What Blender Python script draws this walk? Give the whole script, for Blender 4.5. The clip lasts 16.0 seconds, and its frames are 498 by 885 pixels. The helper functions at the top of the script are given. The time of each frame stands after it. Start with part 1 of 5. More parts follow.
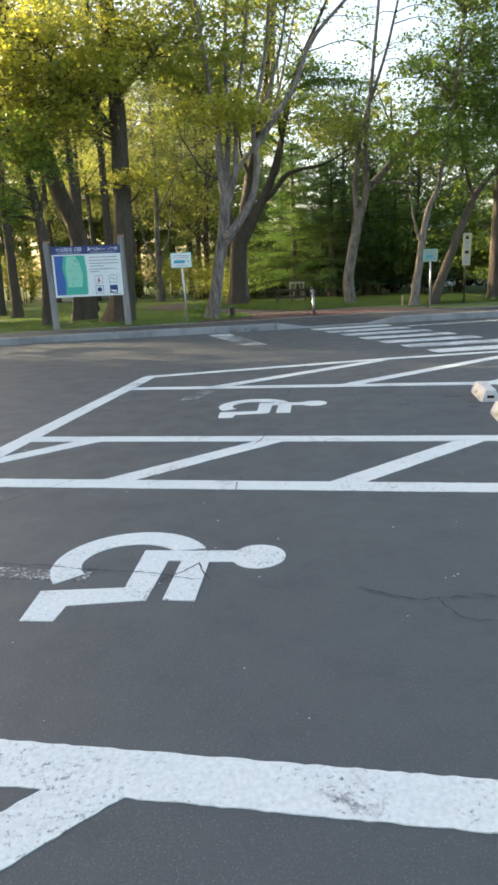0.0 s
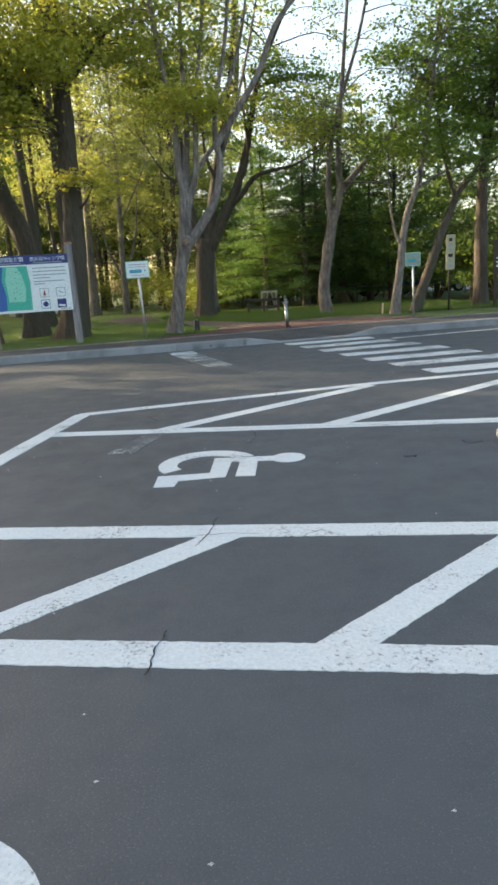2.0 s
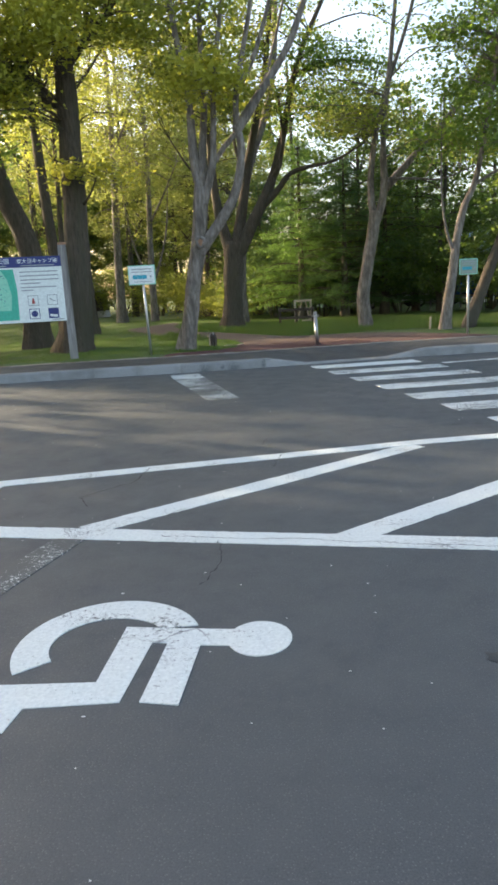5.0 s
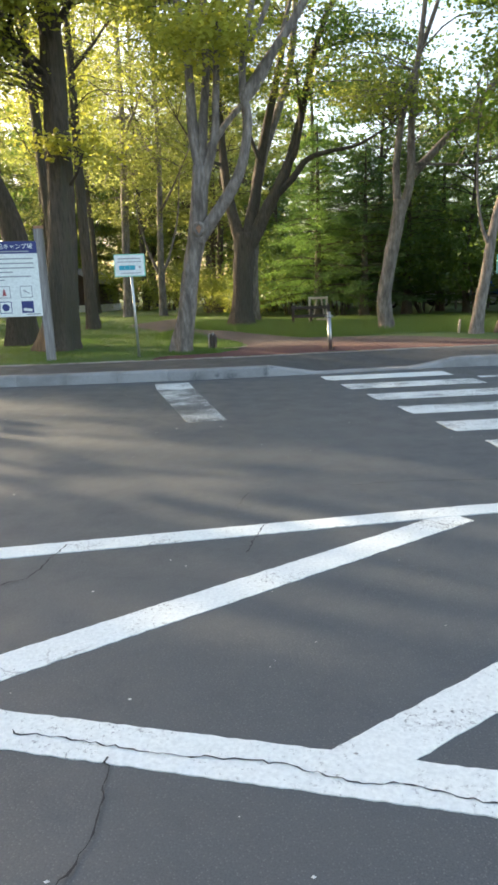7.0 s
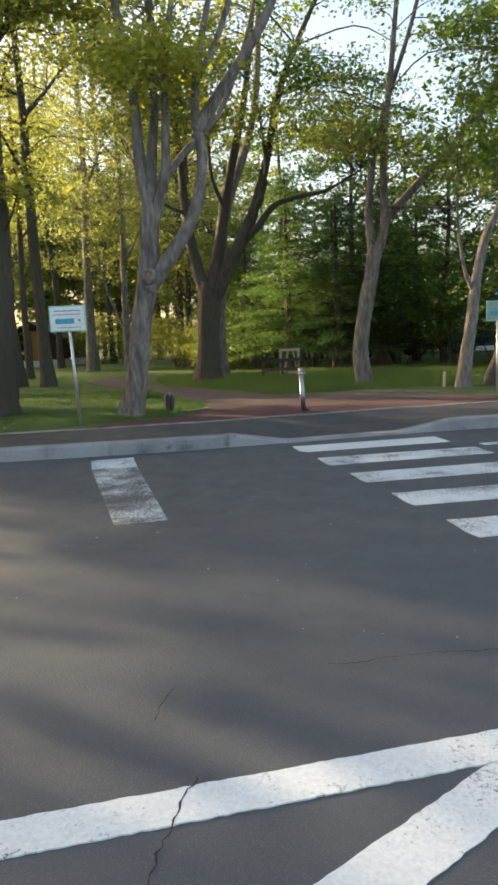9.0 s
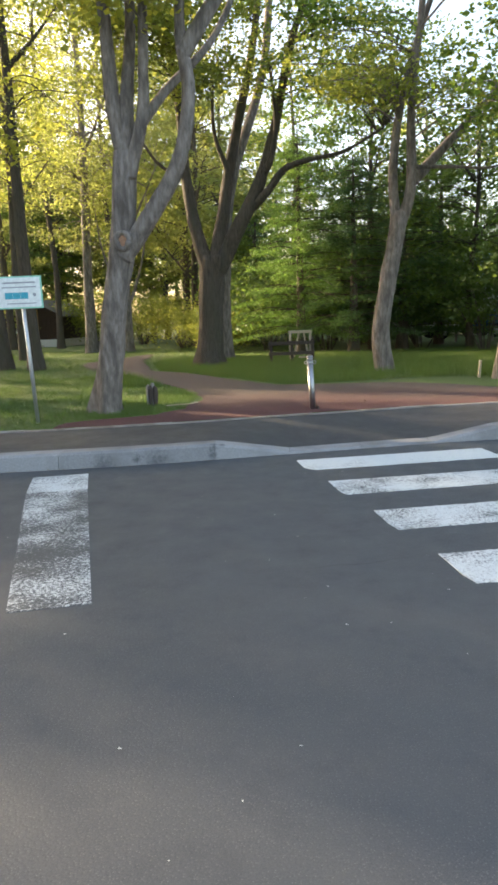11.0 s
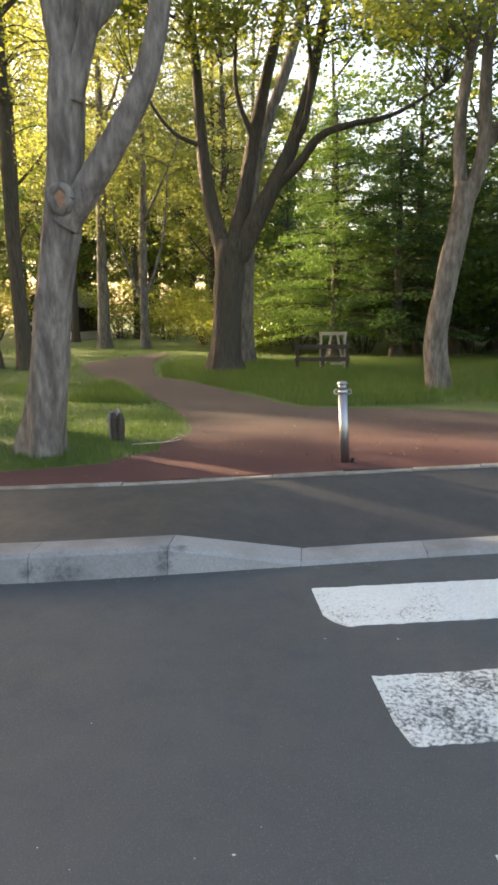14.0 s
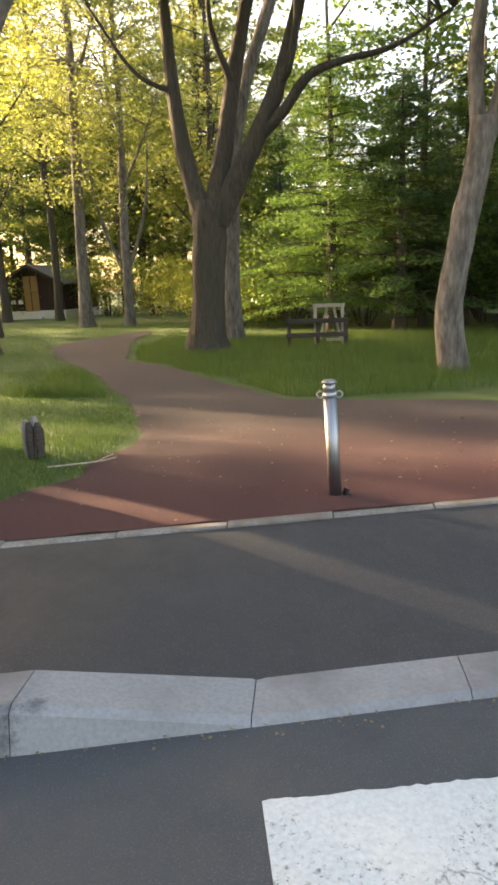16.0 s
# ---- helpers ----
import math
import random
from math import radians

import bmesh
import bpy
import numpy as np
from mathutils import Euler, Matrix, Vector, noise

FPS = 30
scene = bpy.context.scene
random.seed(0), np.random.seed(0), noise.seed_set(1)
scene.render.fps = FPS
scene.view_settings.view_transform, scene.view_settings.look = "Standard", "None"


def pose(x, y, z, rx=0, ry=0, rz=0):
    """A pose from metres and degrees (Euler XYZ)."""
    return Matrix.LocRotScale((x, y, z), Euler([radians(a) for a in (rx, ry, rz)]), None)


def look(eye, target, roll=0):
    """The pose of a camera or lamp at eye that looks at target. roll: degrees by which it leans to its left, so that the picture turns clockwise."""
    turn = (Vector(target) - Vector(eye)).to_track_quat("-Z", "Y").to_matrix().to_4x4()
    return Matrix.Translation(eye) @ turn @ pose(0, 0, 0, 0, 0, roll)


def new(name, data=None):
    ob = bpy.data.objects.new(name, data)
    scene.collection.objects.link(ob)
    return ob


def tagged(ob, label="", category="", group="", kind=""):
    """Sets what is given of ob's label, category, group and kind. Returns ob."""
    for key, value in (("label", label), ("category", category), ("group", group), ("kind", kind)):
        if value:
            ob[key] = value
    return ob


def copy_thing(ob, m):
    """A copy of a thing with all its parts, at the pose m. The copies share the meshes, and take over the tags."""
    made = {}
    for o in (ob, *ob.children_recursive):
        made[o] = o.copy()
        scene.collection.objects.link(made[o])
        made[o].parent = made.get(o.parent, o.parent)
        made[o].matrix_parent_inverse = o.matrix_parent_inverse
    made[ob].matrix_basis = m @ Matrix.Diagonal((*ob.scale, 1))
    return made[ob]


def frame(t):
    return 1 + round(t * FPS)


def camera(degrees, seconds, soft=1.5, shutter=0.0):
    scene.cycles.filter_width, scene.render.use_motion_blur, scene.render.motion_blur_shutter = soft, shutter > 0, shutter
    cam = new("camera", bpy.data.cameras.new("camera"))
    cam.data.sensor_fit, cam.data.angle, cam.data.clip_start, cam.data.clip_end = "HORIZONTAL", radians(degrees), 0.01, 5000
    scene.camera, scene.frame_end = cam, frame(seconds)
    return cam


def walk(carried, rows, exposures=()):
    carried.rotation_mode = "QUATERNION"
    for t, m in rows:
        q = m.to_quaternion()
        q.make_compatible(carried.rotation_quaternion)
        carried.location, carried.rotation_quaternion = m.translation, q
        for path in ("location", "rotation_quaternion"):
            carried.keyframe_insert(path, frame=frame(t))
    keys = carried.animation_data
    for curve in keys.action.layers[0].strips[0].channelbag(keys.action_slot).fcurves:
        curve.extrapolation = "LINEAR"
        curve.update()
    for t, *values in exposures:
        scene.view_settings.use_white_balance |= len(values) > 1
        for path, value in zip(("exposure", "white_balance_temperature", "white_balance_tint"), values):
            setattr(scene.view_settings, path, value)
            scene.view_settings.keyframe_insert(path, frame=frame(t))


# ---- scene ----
cam = camera(41.2, 16.0, soft=3.0)
PATH = [
    (0, (-0.07, -0.224, 1.394), (-0.085, 1.716, 0.906), -2.6),
    (0.5, (-0.017, 0.293, 1.366), (0.016, 2.254, 0.978), -1.5),
    (1, (0.051, 0.703, 1.39), (0.105, 2.653, 0.946), -4.0),
    (1.5, (0.107, 1.162, 1.398), (0.115, 3.105, 0.923), -2.4),
    (2, (0.165, 1.77, 1.395), (0.216, 3.714, 0.928), -3.7),
    (2.5, (0.257, 2.276, 1.441), (0.281, 4.243, 1.078), -1.6),
    (3, (0.368, 2.646, 1.464), (0.425, 4.612, 1.101), -1.6),
    (3.5, (0.446, 3.034, 1.481), (0.542, 4.979, 1.026), -2.5),
    (4, (0.55, 3.414, 1.498), (0.538, 5.378, 1.123), -2.8),
    (4.2, (0.583, 3.61, 1.468), (0.556, 5.566, 1.049), -2.4),
    (6.3, (0.883, 5.653, 1.44), (0.749, 7.592, 0.971), -4.4),
    (6.5, (0.915, 5.861, 1.457), (0.802, 7.788, 0.934), -1.7),
    (7, (0.938, 6.311, 1.441), (0.826, 8.255, 0.984), -1.8),
    (7.5, (0.978, 6.83, 1.439), (0.804, 8.768, 0.978), -3.1),
    (8, (1.056, 7.305, 1.446), (0.846, 9.241, 0.992), -1.7),
    (8.5, (1.076, 7.667, 1.487), (1.035, 9.64, 1.163), -2.3),
    (9, (1.086, 8.187, 1.489), (1.05, 10.161, 1.173), -2.6),
    (9.2, (1.12, 8.387, 1.488), (1.076, 10.353, 1.125), -2.1),
    (11.3, (1.309, 10.537, 1.478), (1.215, 12.499, 1.102), -2.3),
    (11.5, (1.325, 10.721, 1.499), (1.171, 12.668, 1.068), -3.5),
    (12, (1.332, 11.234, 1.497), (1.296, 13.204, 1.154), -1.6),
    (12.5, (1.384, 11.756, 1.508), (1.39, 13.725, 1.16), -1.7),
    (13, (1.437, 12.32, 1.493), (1.362, 14.284, 1.122), -1.4),
    (13.5, (1.457, 12.862, 1.527), (1.452, 14.816, 1.1), -2.4),
    (14, (1.478, 13.426, 1.544), (1.307, 15.381, 1.158), -0.9),
    (14.5, (1.504, 13.921, 1.562), (1.421, 15.893, 1.24), -1.4),
    (15, (1.555, 14.405, 1.553), (1.345, 16.36, 1.187), 0.2),
    (15.5, (1.624, 14.868, 1.513), (1.376, 16.814, 1.122), -0.5),
    (16, (1.675, 15.284, 1.513), (1.492, 17.22, 1.049), -2.4),
]
walk(cam, [(t, look(eye, target, roll)) for t, eye, target, roll in PATH],
     [(0, 2.05, 7000, 13), (2.5, 1.94, 7000, 13), (4, 1.97, 6950, 14), (6.5, 2.2, 6850, 12), (7, 2.25, 6900, 13), (8, 2.32, 6900, 13), (8.5, 1.82, 7000, 14), (9, 1.85, 7100, 16), (11.5, 2.38, 7100, 17), (12, 2.32, 7300, 19), (13, 2.58, 7500, 20), (13.5, 2.36, 7600, 20), (14, 2.38, 7600, 20), (14.5, 2.2, 7600, 20), (15, 2.2, 7800, 20), (15.5, 2.55, 7800, 20), (16, 2.5, 7900, 21)])

# exposure, sky and sun
SUN_FROM = Vector((-0.87, 0.49, 0.0))
SUN_HEIGHT = 14.0
world = bpy.data.worlds.new("sky")
scene.world = world
world.use_nodes = True
wn = world.node_tree.nodes
sky = wn.new("ShaderNodeTexSky")
sky.sky_type = "NISHITA"
sky.sun_disc = False
sky.sun_elevation = radians(SUN_HEIGHT)
sky.sun_rotation = math.atan2(SUN_FROM.x, SUN_FROM.y)
sky.dust_density = 3.0
sky.ozone_density = 1.0
world.node_tree.links.new(sky.outputs[0], wn["Background"].inputs[0])
wn["Background"].inputs[1].default_value = 0.15
sun = new("sun", bpy.data.lights.new("sun", "SUN"))
sun.data.energy = 4.0
sun.data.angle = radians(0.53)
sun.data.color = (1.0, 0.84, 0.58)
way_up = math.sin(radians(SUN_HEIGHT))
flat = SUN_FROM.normalized() * math.cos(radians(SUN_HEIGHT))
sun.matrix_world = look((flat.x * 60, flat.y * 60, way_up * 60), (0, 0, 0))


# ---- materials ----
def nodes_of(name):
    m = bpy.data.materials.new(name)
    m.use_nodes = True
    return m, m.node_tree.nodes, m.node_tree.links, m.node_tree.nodes["Principled BSDF"]


def noise_node(n, l, coord, scale, detail=6, rough=0.6):
    t = n.new("ShaderNodeTexNoise")
    t.inputs["Scale"].default_value = scale
    t.inputs["Detail"].default_value = detail
    t.inputs["Roughness"].default_value = rough
    l.new(coord, t.inputs["Vector"])
    return t


def ramp(n, l, source, a, b, ca=(0, 0, 0, 1), cb=(1, 1, 1, 1)):
    r = n.new("ShaderNodeValToRGB")
    r.color_ramp.elements[0].position, r.color_ramp.elements[1].position = a, b
    r.color_ramp.elements[0].color, r.color_ramp.elements[1].color = ca, cb
    l.new(source, r.inputs[0])
    return r


def mix(n, l, fac, a, b, blend="MIX"):
    m = n.new("ShaderNodeMix")
    m.data_type, m.blend_type = "RGBA", blend
    for sock, v in ((0, fac), (6, a), (7, b)):
        if isinstance(v, (int, float)):
            m.inputs[sock].default_value = v
        elif isinstance(v, tuple):
            m.inputs[sock].default_value = (*v[:3], 1)
        else:
            l.new(v, m.inputs[sock])
    return m.outputs[2]


def surface(name, c1, c2, fine=40.0, coarse=2.0, rough=0.8, metal=0.0, bump=0.3, depth=0.01, stretch=(1, 1, 1), c3=None, vary=0.0, where="Object"):
    """A grained surface: two colours by fine grain, a third in broad stains, with relief."""
    m, n, l, p = nodes_of(name)
    tc = n.new("ShaderNodeTexCoord")
    mp = n.new("ShaderNodeMapping")
    mp.inputs["Scale"].default_value = stretch
    if where == "World":
        l.new(n.new("ShaderNodeNewGeometry").outputs["Position"], mp.inputs[0])
    else:
        l.new(tc.outputs["Object"], mp.inputs[0])
    v = mp.outputs[0]
    f = noise_node(n, l, v, fine)
    g = noise_node(n, l, v, coarse, 4)
    col = mix(n, l, ramp(n, l, f.outputs[0], 0.32, 0.68).outputs[0], c1, c2)
    if c3:
        col = mix(n, l, ramp(n, l, g.outputs[0], 0.45, 0.7).outputs[0], col, c3)
    if vary:
        hsv = n.new("ShaderNodeHueSaturation")
        mr = n.new("ShaderNodeMapRange")
        mr.inputs[3].default_value, mr.inputs[4].default_value = 1 - vary, 1 + vary
        l.new(n.new("ShaderNodeObjectInfo").outputs["Random"], mr.inputs[0])
        l.new(mr.outputs[0], hsv.inputs["Value"])
        l.new(col, hsv.inputs["Color"])
        col = hsv.outputs[0]
    l.new(col, p.inputs["Base Color"])
    p.inputs["Roughness"].default_value = rough
    p.inputs["Metallic"].default_value = metal
    b = n.new("ShaderNodeBump")
    b.inputs["Strength"].default_value, b.inputs["Distance"].default_value = bump, depth
    l.new(f.outputs[0], b.inputs["Height"])
    l.new(b.outputs[0], p.inputs["Normal"])
    return m


def asphalt_material(name, dark, light, stain, cracks=True):
    m, n, l, p = nodes_of(name)
    pos = n.new("ShaderNodeNewGeometry").outputs["Position"]
    grit = noise_node(n, l, pos, 160, 3, 0.7)
    stones = n.new("ShaderNodeTexVoronoi")
    stones.inputs["Scale"].default_value = 85
    l.new(pos, stones.inputs["Vector"])
    broad = noise_node(n, l, pos, 0.42, 6, 0.66)
    patch = noise_node(n, l, pos, 3.0, 5, 0.7)
    col = mix(n, l, ramp(n, l, grit.outputs[0], 0.3, 0.72).outputs[0], dark, light)
    col = mix(n, l, ramp(n, l, stones.outputs["Distance"], 0.0, 0.30, (0.7, 0.7, 0.7, 1), (0, 0, 0, 1)).outputs[0], col, (0.17, 0.175, 0.18))
    col = mix(n, l, ramp(n, l, broad.outputs[0], 0.38, 0.68, (0, 0, 0, 1), (0.75, 0.75, 0.75, 1)).outputs[0], col, stain)
    col = mix(n, l, ramp(n, l, patch.outputs[0], 0.55, 0.8, (0, 0, 0, 1), (0.4, 0.4, 0.4, 1)).outputs[0], col, dark)
    if cracks:
        warp = noise_node(n, l, pos, 2.2, 4, 0.55)
        bent = mix(n, l, 0.18, pos, warp.outputs[1])
        cell = n.new("ShaderNodeTexVoronoi")
        cell.feature = "DISTANCE_TO_EDGE"
        cell.inputs["Scale"].default_value = 0.75
        l.new(bent, cell.inputs["Vector"])
        line = ramp(n, l, cell.outputs["Distance"], 0.0, 0.0045, (1, 1, 1, 1), (0, 0, 0, 1))
        some = ramp(n, l, noise_node(n, l, pos, 0.4, 3).outputs[0], 0.60, 0.68)
        both = mix(n, l, 1.0, line.outputs[0], some.outputs[0], "MULTIPLY")
        col = mix(n, l, both, col, (0.018, 0.018, 0.02))
    l.new(col, p.inputs["Base Color"])
    r = ramp(n, l, patch.outputs[0], 0.3, 0.8, (0.55, 0.55, 0.55, 1), (0.78, 0.78, 0.78, 1))
    l.new(r.outputs[0], p.inputs["Roughness"])
    b = n.new("ShaderNodeBump")
    b.inputs["Strength"].default_value, b.inputs["Distance"].default_value = 0.22, 0.004
    l.new(stones.outputs["Distance"], b.inputs["Height"])
    l.new(b.outputs[0], p.inputs["Normal"])
    return m


def paint_material(name, wear_low, wear_high):
    """Thick white road paint, worn through to the asphalt in flakes and hair cracks."""
    m, n, l, p = nodes_of(name)
    pos = n.new("ShaderNodeNewGeometry").outputs["Position"]
    flake = noise_node(n, l, pos, 48, 8, 0.8)
    broad = noise_node(n, l, pos, 2.2, 4)
    both = n.new("ShaderNodeMath")
    both.operation = "MULTIPLY_ADD"
    both.inputs[1].default_value = 0.45
    l.new(broad.outputs[0], both.inputs[0])
    l.new(flake.outputs[0], both.inputs[2])
    worn = ramp(n, l, both.outputs[0], wear_low, wear_high)
    bent = mix(n, l, 0.12, pos, noise_node(n, l, pos, 5, 5, 0.7).outputs[1])
    cell = n.new("ShaderNodeTexVoronoi")
    cell.feature = "DISTANCE_TO_EDGE"
    cell.inputs["Scale"].default_value = 3.4
    l.new(bent, cell.inputs["Vector"])
    crack = ramp(n, l, cell.outputs["Distance"], 0.0, 0.02, (1, 1, 1, 1), (0, 0, 0, 1))
    few = ramp(n, l, noise_node(n, l, pos, 1.1, 3).outputs[0], 0.56, 0.66)
    lines = mix(n, l, 1.0, crack.outputs[0], few.outputs[0], "MULTIPLY")
    grey = noise_node(n, l, pos, 60, 4)
    white = mix(n, l, ramp(n, l, grey.outputs[0], 0.3, 0.7).outputs[0], (0.52, 0.56, 0.55), (0.67, 0.71, 0.69))
    col = mix(n, l, worn.outputs[0], white, (0.066, 0.072, 0.073))
    col = mix(n, l, lines, col, (0.10, 0.10, 0.105))
    l.new(col, p.inputs["Base Color"])
    p.inputs["Roughness"].default_value = 0.62
    b = n.new("ShaderNodeBump")
    b.inputs["Strength"].default_value, b.inputs["Distance"].default_value = 0.4, 0.004
    l.new(flake.outputs[0], b.inputs["Height"])
    l.new(b.outputs[0], p.inputs["Normal"])
    return m


def leaf_material(name, dark, light, through_colour, share=0.45):
    m, n, l, p = nodes_of(name)
    rnd = n.new("ShaderNodeNewGeometry").outputs["Random Per Island"]
    col = mix(n, l, rnd, dark, light)
    l.new(col, p.inputs["Base Color"])
    p.inputs["Roughness"].default_value = 0.5
    tr = n.new("ShaderNodeBsdfTranslucent")
    l.new(mix(n, l, rnd, through_colour, tuple(c * 0.62 for c in through_colour)), tr.inputs[0])
    ms = n.new("ShaderNodeMixShader")
    ms.inputs[0].default_value = share
    l.new(p.outputs[0], ms.inputs[1])
    l.new(tr.outputs[0], ms.inputs[2])
    l.new(ms.outputs[0], n["Material Output"].inputs[0])
    return m


def grass_ground_material():
    m, n, l, p = nodes_of("lawn")
    pos = n.new("ShaderNodeNewGeometry").outputs["Position"]
    fine = noise_node(n, l, pos, 38, 6, 0.7)
    mid = noise_node(n, l, pos, 3.5, 5, 0.65)
    broad = noise_node(n, l, pos, 0.35, 4)
    col = mix(n, l, ramp(n, l, fine.outputs[0], 0.3, 0.7).outputs[0], (0.040, 0.080, 0.013), (0.100, 0.158, 0.028))
    col = mix(n, l, ramp(n, l, mid.outputs[0], 0.5, 0.78, (0, 0, 0, 1), (0.5, 0.5, 0.5, 1)).outputs[0], col, (0.105, 0.100, 0.040))
    col = mix(n, l, ramp(n, l, broad.outputs[0], 0.45, 0.7, (0, 0, 0, 1), (0.55, 0.55, 0.55, 1)).outputs[0], col, (0.070, 0.105, 0.020))
    l.new(col, p.inputs["Base Color"])
    p.inputs["Roughness"].default_value = 0.9
    b = n.new("ShaderNodeBump")
    b.inputs["Strength"].default_value, b.inputs["Distance"].default_value = 0.8, 0.04
    l.new(fine.outputs[0], b.inputs["Height"])
    l.new(b.outputs[0], p.inputs["Normal"])
    return m


def gravel_material():
    """Dark red surfacing by the footway that gives way to brown gravel further in."""
    m, n, l, p = nodes_of("path_gravel")
    pos = n.new("ShaderNodeNewGeometry").outputs["Position"]
    grit = noise_node(n, l, pos, 95, 6, 0.75)
    broad = noise_node(n, l, pos, 1.1, 5, 0.65)
    g = ramp(n, l, grit.outputs[0], 0.3, 0.7)
    red = mix(n, l, g.outputs[0], (0.060, 0.019, 0.018), (0.130, 0.047, 0.041))
    brown = mix(n, l, g.outputs[0], (0.052, 0.037, 0.031), (0.122, 0.088, 0.073))
    split = n.new("ShaderNodeSeparateXYZ")
    l.new(pos, split.inputs[0])
    far = n.new("ShaderNodeMath")
    far.operation = "MULTIPLY_ADD"
    far.inputs[1].default_value = 2.6
    l.new(broad.outputs[0], far.inputs[0])
    l.new(split.outputs["Y"], far.inputs[2])
    span = n.new("ShaderNodeMapRange")
    span.inputs[1].default_value, span.inputs[2].default_value = 20.7, 23.2
    l.new(far.outputs[0], span.inputs[0])
    col = mix(n, l, span.outputs[0], red, brown)
    l.new(col, p.inputs["Base Color"])
    p.inputs["Roughness"].default_value = 0.95
    b = n.new("ShaderNodeBump")
    b.inputs["Strength"].default_value, b.inputs["Distance"].default_value = 0.8, 0.02
    l.new(grit.outputs[0], b.inputs["Height"])
    l.new(b.outputs[0], p.inputs["Normal"])
    return m


def plain(name, c, rough=0.6, metal=0.0):
    return surface(name, tuple(x * 0.86 for x in c), tuple(min(1, x * 1.1) for x in c), fine=30, rough=rough, metal=metal, bump=0.12, depth=0.003)


M_ASPHALT = asphalt_material("asphalt", (0.037, 0.043, 0.047), (0.083, 0.092, 0.097), (0.073, 0.079, 0.081))
M_PAVE = asphalt_material("pavement_asphalt", (0.030, 0.031, 0.033), (0.050, 0.050, 0.052), (0.048, 0.046, 0.044), False)
M_PAINT = paint_material("road_paint", 0.80, 0.90)
M_WORN = paint_material("worn_road_paint", 0.715, 0.83)
M_FAINT = paint_material("nearly_gone_road_paint", 0.60, 0.68)
M_FADED = paint_material("faded_road_paint", 0.62, 0.74)
M_CRACK = plain("crack_tar", (0.02, 0.02, 0.022), 0.9)
M_KERB = surface("kerb_concrete", (0.215, 0.218, 0.218), (0.285, 0.288, 0.286), fine=60, coarse=2.0, rough=0.85, bump=0.2, depth=0.004, c3=(0.175, 0.175, 0.170), vary=0.10)


def stained(m, centre, radius, colour):
    """A dark blotch of algae with a ragged outline on a material."""
    n, l = m.node_tree.nodes, m.node_tree.links
    p = n["Principled BSDF"]
    under = p.inputs["Base Color"].links[0].from_socket
    pos = n.new("ShaderNodeNewGeometry").outputs["Position"]
    away = n.new("ShaderNodeVectorMath")
    away.operation = "DISTANCE"
    away.inputs[1].default_value = centre
    l.new(pos, away.inputs[0])
    ragged = n.new("ShaderNodeMath")
    ragged.operation = "MULTIPLY_ADD"
    ragged.inputs[1].default_value = 0.42 / radius
    l.new(away.outputs["Value"], ragged.inputs[0])
    l.new(noise_node(n, l, pos, 26, 9, 0.85).outputs[0], ragged.inputs[2])
    blotch = ramp(n, l, ragged.outputs[0], 0.50, 0.74, (0.8, 0.8, 0.8, 1), (0, 0, 0, 1))
    l.new(mix(n, l, blotch.outputs[0], under, colour), p.inputs["Base Color"])


for spot, size in (((0.62, 17.15, 0.05), 0.13), ((0.64, 17.17, 0.13), 0.11), ((0.72, 17.20, 0.14), 0.09), ((-0.15, 16.98, 0.06), 0.10), ((0.05, 17.01, 0.0), 0.30), ((-0.5, 16.92, 0.0), 0.25)):
    stained(M_KERB, spot, size, (0.075, 0.078, 0.084))
M_EDGING = surface("edging_concrete", (0.19, 0.175, 0.155), (0.33, 0.305, 0.27), fine=55, coarse=3, rough=0.9, c3=(0.16, 0.13, 0.10), vary=0.1)
M_PATH = gravel_material()
M_LAWN = grass_ground_material()
M_GRASS = leaf_material("grass_blade", (0.042, 0.088, 0.014), (0.095, 0.158, 0.026), (0.16, 0.28, 0.04), 0.35)
M_LITTER = leaf_material("dry_leaf", (0.12, 0.075, 0.035), (0.30, 0.22, 0.11), (0.2, 0.14, 0.06), 0.2)
M_BARK_PALE = surface("pale_bark", (0.115, 0.095, 0.080), (0.275, 0.240, 0.208), fine=9, coarse=3.6, rough=0.9, bump=0.8, depth=0.02, stretch=(2.2, 2.2, 0.6), c3=(0.085, 0.070, 0.058))
M_BARK_DARK = surface("dark_bark", (0.050, 0.040, 0.031), (0.130, 0.102, 0.078), fine=8, coarse=1.0, rough=0.95, bump=1.0, depth=0.05, stretch=(3.5, 3.5, 0.5), c3=(0.07, 0.065, 0.045))
M_LEAF_MAPLE = leaf_material("maple_leaf", (0.070, 0.112, 0.018), (0.155, 0.195, 0.032), (0.52, 0.56, 0.10), 0.55)
# leaf lightened in its colour to stand for evening sun on the far left trees
M_LEAF_SUNSIDE = leaf_material("sun_side_leaf", (0.11, 0.14, 0.028), (0.20, 0.225, 0.045), (0.44, 0.49, 0.13), 0.55)
# yellow-green leaf with sunshine put into its colour, for crown sprays
M_LEAF_SUNLIT = leaf_material("sunlit_yellow_leaf", (0.22, 0.23, 0.035), (0.34, 0.34, 0.05), (0.66, 0.66, 0.09), 0.5)
M_LEAF_GREEN = leaf_material("green_leaf", (0.050, 0.100, 0.020), (0.105, 0.165, 0.032), (0.32, 0.48, 0.07), 0.45)
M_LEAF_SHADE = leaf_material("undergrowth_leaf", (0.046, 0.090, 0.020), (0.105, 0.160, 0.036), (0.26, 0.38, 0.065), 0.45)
M_LEAF_DARK = leaf_material("fir_needle", (0.040, 0.092, 0.034), (0.090, 0.160, 0.056), (0.17, 0.32, 0.08), 0.38)
